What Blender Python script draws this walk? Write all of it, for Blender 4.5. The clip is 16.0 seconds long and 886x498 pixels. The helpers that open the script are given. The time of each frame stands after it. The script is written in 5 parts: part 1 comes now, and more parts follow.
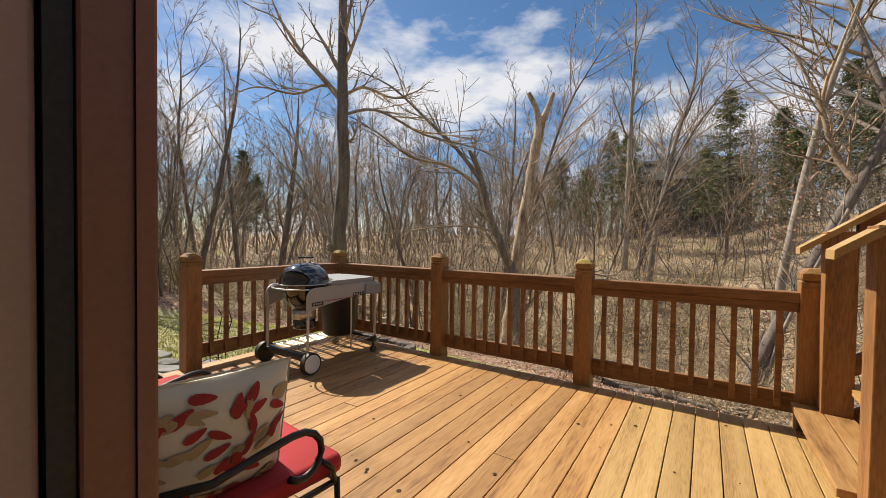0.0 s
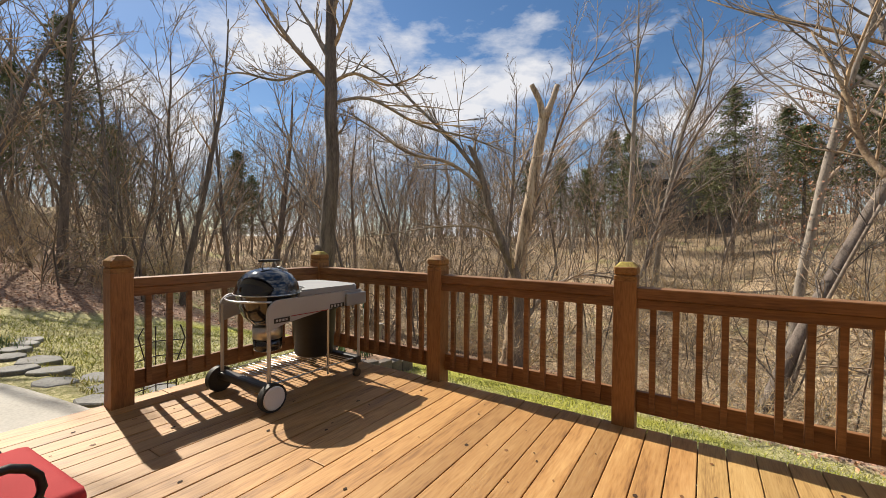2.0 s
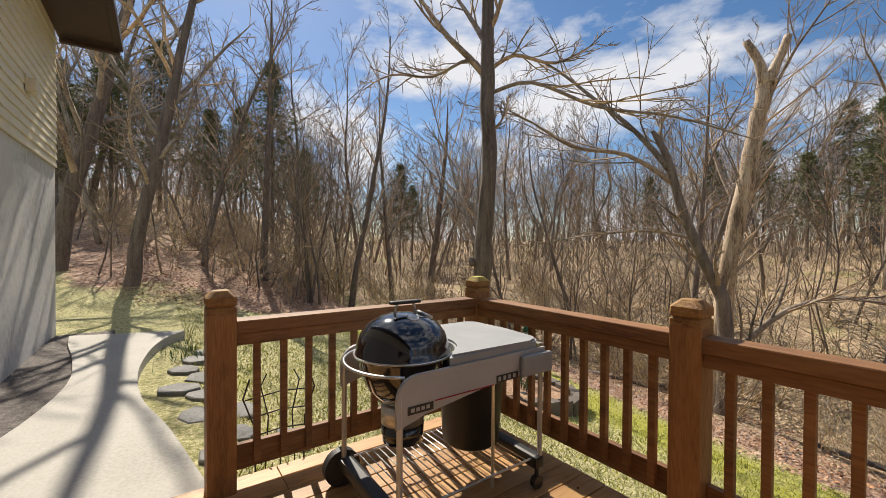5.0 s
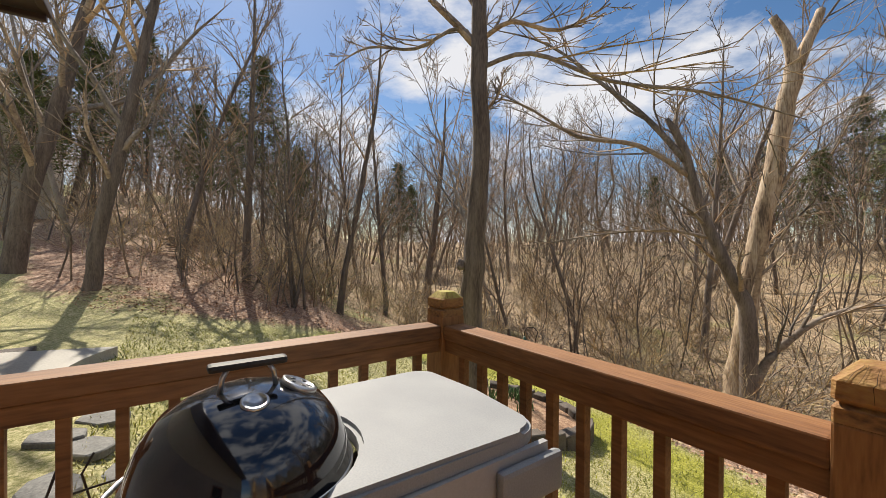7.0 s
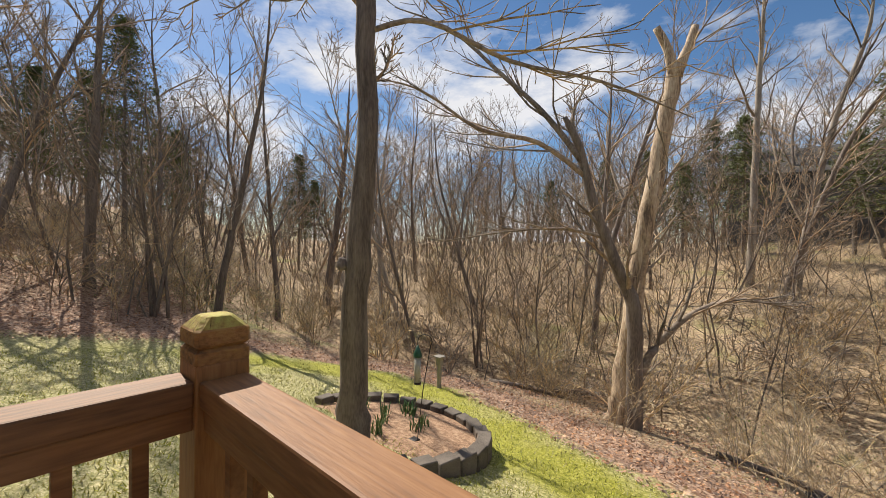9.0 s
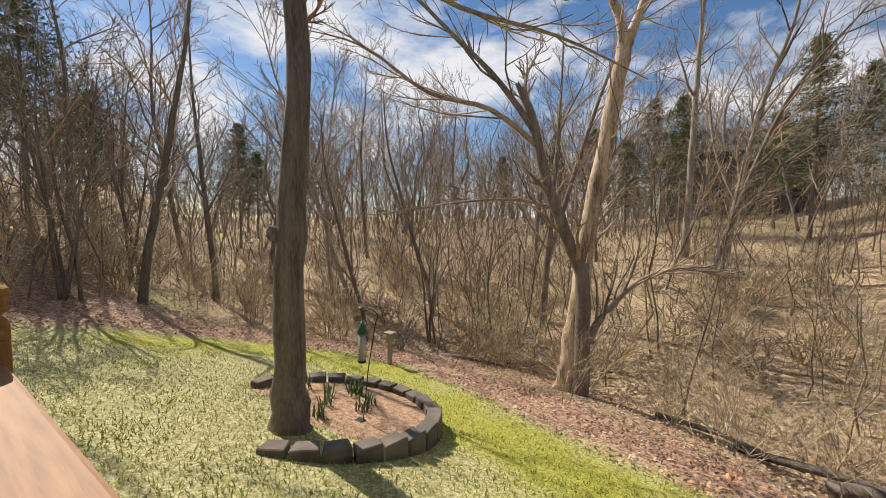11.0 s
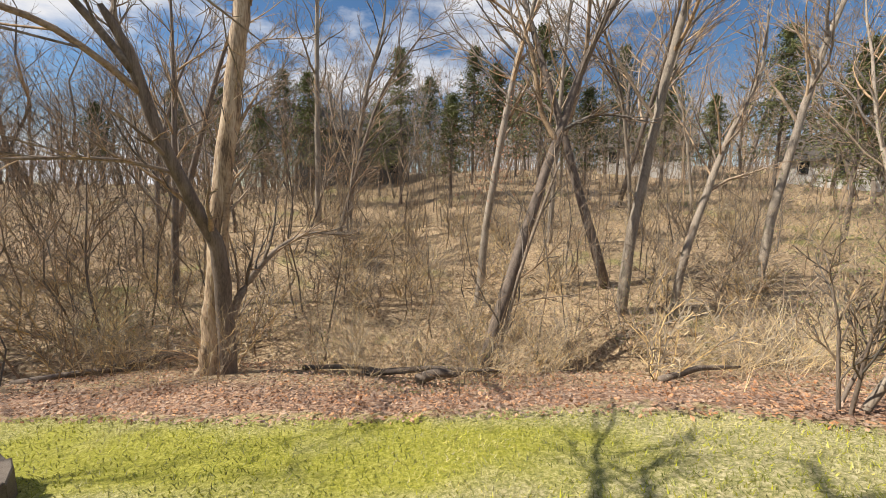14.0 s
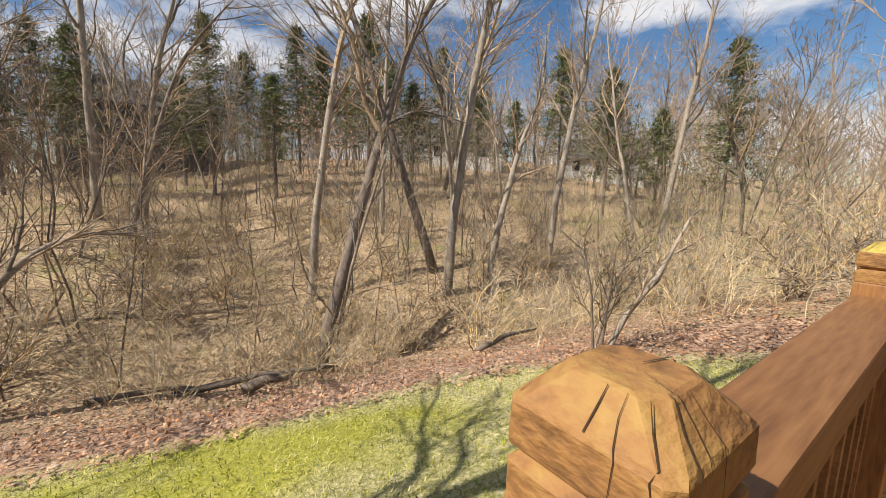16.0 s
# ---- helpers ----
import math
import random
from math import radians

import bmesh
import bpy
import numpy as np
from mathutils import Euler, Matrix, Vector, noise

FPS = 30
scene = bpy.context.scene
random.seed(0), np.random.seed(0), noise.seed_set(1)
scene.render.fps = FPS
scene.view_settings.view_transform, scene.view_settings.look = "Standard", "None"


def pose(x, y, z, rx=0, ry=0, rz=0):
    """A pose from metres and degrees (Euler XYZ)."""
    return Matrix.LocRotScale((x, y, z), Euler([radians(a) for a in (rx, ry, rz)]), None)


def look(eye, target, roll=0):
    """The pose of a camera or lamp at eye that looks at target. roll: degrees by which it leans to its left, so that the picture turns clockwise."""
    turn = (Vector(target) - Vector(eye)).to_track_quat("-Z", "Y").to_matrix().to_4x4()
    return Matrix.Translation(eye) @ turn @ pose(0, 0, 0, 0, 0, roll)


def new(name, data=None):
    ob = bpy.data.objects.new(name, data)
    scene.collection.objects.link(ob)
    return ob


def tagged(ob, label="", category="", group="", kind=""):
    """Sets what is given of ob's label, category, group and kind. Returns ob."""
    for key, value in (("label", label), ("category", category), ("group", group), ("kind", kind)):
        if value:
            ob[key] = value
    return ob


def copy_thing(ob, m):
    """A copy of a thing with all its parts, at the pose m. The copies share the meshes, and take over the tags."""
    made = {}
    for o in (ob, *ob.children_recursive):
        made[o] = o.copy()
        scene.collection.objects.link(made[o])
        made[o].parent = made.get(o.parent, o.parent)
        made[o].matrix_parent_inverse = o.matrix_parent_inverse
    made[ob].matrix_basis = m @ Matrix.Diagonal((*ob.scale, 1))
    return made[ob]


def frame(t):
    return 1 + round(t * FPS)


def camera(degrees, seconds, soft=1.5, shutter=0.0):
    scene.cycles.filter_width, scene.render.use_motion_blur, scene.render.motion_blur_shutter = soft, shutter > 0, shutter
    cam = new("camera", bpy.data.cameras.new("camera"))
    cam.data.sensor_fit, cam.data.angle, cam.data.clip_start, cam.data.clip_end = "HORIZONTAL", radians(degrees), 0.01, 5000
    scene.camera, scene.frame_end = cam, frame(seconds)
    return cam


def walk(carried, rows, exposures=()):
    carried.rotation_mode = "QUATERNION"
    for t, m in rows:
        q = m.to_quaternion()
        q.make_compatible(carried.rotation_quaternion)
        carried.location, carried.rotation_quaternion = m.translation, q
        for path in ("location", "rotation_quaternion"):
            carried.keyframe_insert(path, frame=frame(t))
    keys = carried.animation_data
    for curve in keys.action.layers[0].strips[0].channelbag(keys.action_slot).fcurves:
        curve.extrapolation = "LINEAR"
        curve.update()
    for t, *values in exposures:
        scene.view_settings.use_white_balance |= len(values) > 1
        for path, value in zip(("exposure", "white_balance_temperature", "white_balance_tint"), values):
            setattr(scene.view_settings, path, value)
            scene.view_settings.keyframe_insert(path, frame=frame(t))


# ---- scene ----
cam = camera(95.92, 16.0, soft=0.8)
# seconds, place in metres, turn in degrees
ROWS = [
    (0.0, 0.001, 0.025, 1.249, 88.61, -0.8, 33.46),
    (0.5, -0.13, 0.21, 1.244, 88.69, -0.78, 33.2),
    (1.0, -0.256, 0.384, 1.238, 88.66, -0.77, 33.03),
    (1.5, -0.378, 0.561, 1.229, 88.73, -0.68, 32.92),
    (2.0, -0.444, 0.694, 1.218, 88.86, -0.57, 33.25),
    (2.5, -0.562, 0.864, 1.221, 88.93, -0.49, 35.35),
    (3.0, -0.698, 1.019, 1.238, 89.07, -0.38, 39.79),
    (3.5, -0.867, 1.175, 1.271, 89.06, -0.34, 44.94),
    (4.0, -1.067, 1.299, 1.316, 89.05, -0.31, 50.65),
    (4.5, -1.306, 1.407, 1.344, 89.2, -0.34, 54.39),
    (7.0, -2.266, 2.392, 1.332, 89.44, -0.42, 54.79),
    (7.5, -2.351, 2.605, 1.318, 89.47, -0.47, 52.24),
    (8.0, -2.464, 2.815, 1.318, 89.39, -0.6, 48.27),
    (8.5, -2.58, 3.012, 1.31, 89.41, -0.74, 44.66),
    (9.0, -2.724, 3.202, 1.298, 89.43, -0.83, 41.99),
    (11.5, -2.913, 3.596, 1.163, 85.14, -0.56, 30.65),
    (12.0, -2.874, 3.613, 1.166, 84.6, -0.67, 22.94),
    (12.5, -2.85, 3.61, 1.161, 84.25, -0.7, 12.36),
    (13.0, -2.84, 3.602, 1.157, 83.72, -0.67, 2.42),
    (13.5, -2.833, 3.589, 1.16, 83.09, -0.74, -6.04),
    (14.0, -2.815, 3.598, 1.165, 82.37, -0.75, -13.02),
    (14.5, -2.797, 3.607, 1.183, 81.66, -0.8, -18.58),
    (15.0, -2.75, 3.57, 1.202, 81.25, -0.88, -23.44),
    (15.5, -2.717, 3.504, 1.21, 81.29, -0.89, -29.44),
    (16.0, -2.715, 3.467, 1.229, 81.31, -1.08, -36.29),
]
walk(cam, [(t, pose(x, y, z, rx, ry, rz)) for t, x, y, z, rx, ry, rz in ROWS])

# ---- light ----
SUN_FROM = Vector((-0.715, 0.10, 0.70)).normalized()
world = bpy.data.worlds.new("sky")
scene.world = world
world.use_nodes = True
wn, wl = world.node_tree.nodes, world.node_tree.links
wn.clear()
w_out = wn.new("ShaderNodeOutputWorld")
w_bg = wn.new("ShaderNodeBackground")
w_sky = wn.new("ShaderNodeTexSky")
w_sky.sky_type = "NISHITA"
w_sky.sun_disc = False
w_sky.sun_elevation = math.asin(SUN_FROM.z)
w_sky.sun_rotation = math.atan2(SUN_FROM.x, SUN_FROM.y)
w_sky.air_density, w_sky.dust_density, w_sky.ozone_density = 1.0, 0.3, 3.0
w_co = wn.new("ShaderNodeTexCoord")
w_map = wn.new("ShaderNodeMapping")
w_map.inputs["Scale"].default_value = (1.0, 1.0, 2.6)
w_noise = wn.new("ShaderNodeTexNoise")
w_noise.inputs["Scale"].default_value = 2.6
w_noise.inputs["Detail"].default_value = 9
w_noise.inputs["Roughness"].default_value = 0.58
w_ramp = wn.new("ShaderNodeValToRGB")
w_ramp.color_ramp.elements[0].position = 0.46
w_ramp.color_ramp.elements[1].position = 0.6
w_mix = wn.new("ShaderNodeMix")
w_mix.data_type = "RGBA"
w_mix.inputs["B"].default_value = (8.2, 8.2, 8.5, 1)
wl.new(w_co.outputs["Generated"], w_map.inputs["Vector"])
wl.new(w_map.outputs["Vector"], w_noise.inputs["Vector"])
wl.new(w_noise.outputs["Fac"], w_ramp.inputs["Fac"])
wl.new(w_ramp.outputs["Color"], w_mix.inputs["Factor"])
w_hue = wn.new("ShaderNodeHueSaturation")
w_hue.inputs["Saturation"].default_value = 1.15
wl.new(w_sky.outputs["Color"], w_hue.inputs["Color"])
wl.new(w_hue.outputs["Color"], w_mix.inputs["A"])
wl.new(w_mix.outputs["Result"], w_bg.inputs["Color"])
w_bg.inputs["Strength"].default_value = 0.07
wl.new(w_bg.outputs["Background"], w_out.inputs["Surface"])
sun = new("sun", bpy.data.lights.new("sun", "SUN"))
sun.data.energy, sun.data.angle, sun.data.color = 5.0, radians(0.5), (1.0, 0.9, 0.76)
sun.matrix_world = look(SUN_FROM * 40, (0, 0, 0))
scene.view_settings.exposure = 0.55

# ---- materials ----
def material(name, colors, rough=0.6, metal=0.0, scale=(4, 4, 4), fine=30.0, bump=0.15, rnd=0.0, spread=(0.35, 0.65), island=0.0, coat=0.0):
    """A surface whose colour runs through colors by two sizes of noise, with relief; rnd varies it from piece to piece.
    island varies it from loose piece to loose piece of one mesh."""
    m = bpy.data.materials.new(name)
    m.use_nodes = True
    n, l = m.node_tree.nodes, m.node_tree.links
    b = n["Principled BSDF"]
    co = n.new("ShaderNodeTexCoord")
    mp = n.new("ShaderNodeMapping")
    mp.inputs["Scale"].default_value = scale
    l.new(co.outputs["Object"], mp.inputs["Vector"])
    big = n.new("ShaderNodeTexNoise")
    big.inputs["Scale"].default_value, big.inputs["Detail"].default_value = 1.0, 6
    small = n.new("ShaderNodeTexNoise")
    small.inputs["Scale"].default_value, small.inputs["Detail"].default_value = fine, 4
    info = n.new("ShaderNodeObjectInfo")
    shift = n.new("ShaderNodeVectorMath")
    shift.operation = "ADD"
    times = n.new("ShaderNodeMath")
    times.operation = "MULTIPLY"
    times.inputs[1].default_value = 37.0 if rnd else 0.0
    l.new(info.outputs["Random"], times.inputs[0])
    l.new(mp.outputs["Vector"], shift.inputs[0])
    l.new(times.outputs[0], shift.inputs[1])
    for tex in (big, small):
        l.new(shift.outputs["Vector"], tex.inputs["Vector"])
    both = n.new("ShaderNodeMix")
    both.inputs["Factor"].default_value = 0.45
    l.new(big.outputs["Fac"], both.inputs["A"])
    l.new(small.outputs["Fac"], both.inputs["B"])
    ramp = n.new("ShaderNodeValToRGB")
    el = ramp.color_ramp.elements
    while len(el) < len(colors):
        el.new(0.5)
    for i, c in enumerate(colors):
        el[i].position = spread[0] + (spread[1] - spread[0]) * i / max(1, len(colors) - 1)
        el[i].color = (*c, 1)
    l.new(both.outputs["Result"], ramp.inputs["Fac"])
    out = ramp.outputs["Color"]
    if island:
        geo = n.new("ShaderNodeNewGeometry")
        hv = n.new("ShaderNodeHueSaturation")
        ir = n.new("ShaderNodeMapRange")
        ir.inputs["To Min"].default_value, ir.inputs["To Max"].default_value = 1 - island, 1 + island
        l.new(geo.outputs["Random Per Island"], ir.inputs["Value"])
        l.new(ir.outputs["Result"], hv.inputs["Value"])
        l.new(ir.outputs["Result"], hv.inputs["Saturation"])
        l.new(out, hv.inputs["Color"])
        out = hv.outputs["Color"]
    if rnd:
        hsv = n.new("ShaderNodeHueSaturation")
        mr = n.new("ShaderNodeMapRange")
        mr.inputs["To Min"].default_value, mr.inputs["To Max"].default_value = 1 - rnd, 1 + rnd
        l.new(info.outputs["Random"], mr.inputs["Value"])
        l.new(mr.outputs["Result"], hsv.inputs["Value"])
        l.new(out, hsv.inputs["Color"])
        out = hsv.outputs["Color"]
    l.new(out, b.inputs["Base Color"])
    b.inputs["Roughness"].default_value, b.inputs["Metallic"].default_value = rough, metal
    b.inputs["Coat Weight"].default_value = coat
    b.inputs["Coat Roughness"].default_value = 0.05
    if bump:
        bp = n.new("ShaderNodeBump")
        bp.inputs["Strength"].default_value, bp.inputs["Distance"].default_value = bump, 0.02
        l.new(both.outputs["Result"], bp.inputs["Height"])
        l.new(bp.outputs["Normal"], b.inputs["Normal"])
    return m


deck_m = material("deck_wood", [(0.14, 0.062, 0.02), (0.38, 0.2, 0.068), (0.5, 0.295, 0.115)], 0.55, scale=(9, 0.9, 9), fine=9, bump=0.14, rnd=0.2, spread=(0.28, 0.66))
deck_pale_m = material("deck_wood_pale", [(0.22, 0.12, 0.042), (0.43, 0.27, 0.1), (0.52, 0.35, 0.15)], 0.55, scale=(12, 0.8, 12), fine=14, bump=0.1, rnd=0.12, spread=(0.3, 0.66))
rail_m = material("rail_wood", [(0.085, 0.036, 0.013), (0.2, 0.09, 0.032), (0.29, 0.145, 0.056)], 0.66, scale=(0.9, 9, 9), fine=10, bump=0.2, rnd=0.12, spread=(0.3, 0.68))
post_m = material("post_wood", [(0.11, 0.046, 0.015), (0.25, 0.115, 0.037), (0.34, 0.17, 0.06)], 0.62, scale=(8, 8, 0.9), fine=16, bump=0.15, rnd=0.08, spread=(0.3, 0.68))
cap_m = material("weathered_cap_wood", [(0.11, 0.055, 0.02), (0.27, 0.135, 0.045), (0.33, 0.2, 0.06)], 0.75, scale=(9, 9, 16), fine=6, bump=0.6, rnd=0.05, spread=(0.32, 0.66))
cap_moss_m = material("mossy_cap_wood", [(0.17, 0.09, 0.03), (0.33, 0.24, 0.06), (0.4, 0.36, 0.08)], 0.85, scale=(9, 9, 9), fine=7, bump=0.6, rnd=0.1, spread=(0.35, 0.62))
split_m = material("dark_crack", [(0.03, 0.015, 0.006), (0.05, 0.025, 0.01)], 0.9, bump=0.0)
house_trim_m = material("brown_trim", [(0.2, 0.08, 0.05), (0.25, 0.105, 0.066)], 0.45, bump=0.03)
eave_m = material("dark_brown_eave", [(0.045, 0.024, 0.018), (0.06, 0.034, 0.026)], 0.5, bump=0.03)
rubber_m = material("black_rubber", [(0.012, 0.012, 0.012), (0.03, 0.03, 0.03)], 0.6, bump=0.05)
door_m = material("door_paint", [(0.4, 0.27, 0.23), (0.46, 0.31, 0.27)], 0.4, bump=0.02)
siding_m = material("cream_siding", [(0.64, 0.58, 0.44), (0.7, 0.64, 0.5)], 0.5, fine=12, bump=0.04)
foundation_m = material("foundation_concrete", [(0.34, 0.34, 0.34), (0.48, 0.48, 0.47), (0.55, 0.53, 0.5)], 0.85, scale=(0.7, 0.7, 0.5), fine=24, bump=0.12)
concrete_m = material("patio_concrete", [(0.31, 0.295, 0.265), (0.4, 0.385, 0.345), (0.46, 0.44, 0.4)], 0.85, scale=(0.8, 0.8, 0.8), fine=60, bump=0.1)
plaster_m = material("room_paint", [(0.5, 0.46, 0.42), (0.55, 0.5, 0.46)], 0.8, bump=0.02)
roof_m = material("roof_shingle", [(0.05, 0.045, 0.04), (0.11, 0.1, 0.09)], 0.9, fine=20, bump=0.3)
bark_m = material("grey_bark", [(0.055, 0.042, 0.034), (0.15, 0.12, 0.1), (0.24, 0.2, 0.165)], 0.9, scale=(9, 9, 1.6), fine=6, bump=0.9, rnd=0.12, spread=(0.3, 0.68))
twig_m = material("twig_bark", [(0.14, 0.105, 0.078), (0.41, 0.33, 0.25)], 0.9, scale=(2, 2, 2), fine=8, bump=0.0, rnd=0.3, island=0.5)
pale_bark_m = material("pale_bark", [(0.15, 0.125, 0.1), (0.28, 0.24, 0.195), (0.38, 0.335, 0.28)], 0.85, scale=(5, 5, 1.5), fine=8, bump=0.5, rnd=0.12)
snag_m = material("barkless_wood", [(0.13, 0.09, 0.06), (0.38, 0.28, 0.185), (0.54, 0.44, 0.32)], 0.8, scale=(6, 6, 0.9), fine=7, bump=0.8, spread=(0.38, 0.6))
brush_m = material("dry_brush", [(0.17, 0.125, 0.085), (0.44, 0.355, 0.235), (0.64, 0.545, 0.385)], 0.9, scale=(0.5, 0.5, 0.5), fine=9, bump=0.0, island=0.45)
needle_m = material("evergreen_needles", [(0.05, 0.07, 0.022), (0.115, 0.13, 0.04), (0.18, 0.18, 0.07)], 0.7, scale=(1, 1, 1), fine=7, bump=0.0, rnd=0.2)
shoot_m = material("spring_leaves", [(0.13, 0.17, 0.04), (0.22, 0.28, 0.07)], 0.6, scale=(1, 1, 1), fine=7, bump=0.0)
redleaf_m = material("dry_oak_leaves", [(0.27, 0.13, 0.07), (0.42, 0.23, 0.14)], 0.8, fine=7, bump=0.0)
litter_m = material("fallen_leaf", [(0.14, 0.075, 0.045), (0.34, 0.2, 0.13), (0.52, 0.38, 0.27)], 0.8, scale=(3, 3, 3), fine=11, bump=0.0, island=0.3, spread=(0.36, 0.62))
slate_m = material("slate", [(0.09, 0.09, 0.085), (0.17, 0.17, 0.16), (0.24, 0.235, 0.22)], 0.8, fine=12, bump=0.4, rnd=0.15)
block_m = material("edging_block", [(0.05, 0.042, 0.034), (0.12, 0.1, 0.082), (0.17, 0.145, 0.12)], 0.9, fine=25, bump=0.4, rnd=0.15)
mulch_m = material("wood_mulch", [(0.12, 0.065, 0.038), (0.3, 0.18, 0.105), (0.46, 0.32, 0.21)], 0.9, scale=(13, 13, 13), fine=4, bump=0.9)
gravel_m = material("dark_mulch", [(0.04, 0.034, 0.03), (0.1, 0.085, 0.075), (0.17, 0.15, 0.14)], 0.9, scale=(14, 14, 14), fine=3, bump=0.8)
kettle_m = material("black_enamel", [(0.006, 0.007, 0.01), (0.009, 0.01, 0.014)], 0.1, fine=5, bump=0.0, coat=1.0)
blackplastic_m = material("black_plastic", [(0.014, 0.014, 0.014), (0.026, 0.026, 0.026)], 0.45, bump=0.03)
greyplastic_m = material("grey_plastic", [(0.23, 0.24, 0.25), (0.3, 0.31, 0.315)], 0.65, scale=(5, 5, 5), fine=40, bump=0.04)
panel_m = material("grey_panel", [(0.33, 0.33, 0.33), (0.38, 0.38, 0.38)], 0.45, bump=0.03)
steel_m = material("brushed_steel", [(0.5, 0.5, 0.5), (0.65, 0.65, 0.65)], 0.3, 1.0, bump=0.02)
tube_m = material("painted_tube", [(0.42, 0.42, 0.42), (0.5, 0.5, 0.5)], 0.35, 0.5, bump=0.02)
white_m = material("white_plastic", [(0.62, 0.62, 0.62), (0.7, 0.7, 0.7)], 0.5, bump=0.02)
iron_m = material("black_iron", [(0.014, 0.011, 0.01), (0.035, 0.028, 0.024)], 0.42, 0.3, bump=0.1)
red_m = material("red_cushion", [(0.33, 0.015, 0.018), (0.42, 0.025, 0.028)], 0.85, scale=(6, 6, 6), fine=60, bump=0.15)
fabric_m = material("cream_fabric", [(0.58, 0.55, 0.46), (0.66, 0.63, 0.54)], 0.9, scale=(6, 6, 6), fine=80, bump=0.12)
leafred_m = material("printed_red_leaf", [(0.26, 0.018, 0.02), (0.34, 0.035, 0.03)], 0.9, bump=0.0)
leaftan_m = material("printed_tan_leaf", [(0.33, 0.24, 0.13), (0.4, 0.31, 0.18)], 0.9, bump=0.0)
green_m = material("green_plastic", [(0.006, 0.06, 0.035), (0.012, 0.09, 0.05)], 0.35, bump=0.02)
leaf_m = material("bulb_leaves", [(0.05, 0.11, 0.03), (0.11, 0.19, 0.06)], 0.5, bump=0.0)
grass_m = material("grass_blades", [(0.15, 0.17, 0.035), (0.33, 0.34, 0.07), (0.58, 0.52, 0.26)], 0.7, scale=(0.9, 0.9, 0.9), fine=9, bump=0.0, island=0.3, spread=(0.36, 0.64))
glass_m = material("dark_glass", [(0.03, 0.035, 0.04), (0.05, 0.055, 0.06)], 0.08, bump=0.0)
grey_house_m = material("grey_house_paint", [(0.085, 0.085, 0.088), (0.12, 0.12, 0.122)], 0.7, bump=0.05)
white_house_m = material("pale_house_paint", [(0.5, 0.5, 0.5), (0.58, 0.58, 0.57)], 0.7, bump=0.05)
beige_house_m = material("beige_house_paint", [(0.36, 0.31, 0.25), (0.42, 0.37, 0.3)], 0.7, bump=0.05)
feeder_m = material("clear_tube", [(0.3, 0.3, 0.27), (0.45, 0.44, 0.4)], 0.25, bump=0.0)
greywood_m = material("grey_wood", [(0.2, 0.18, 0.15), (0.34, 0.31, 0.27)], 0.85, scale=(5, 5, 1), fine=16, bump=0.2)


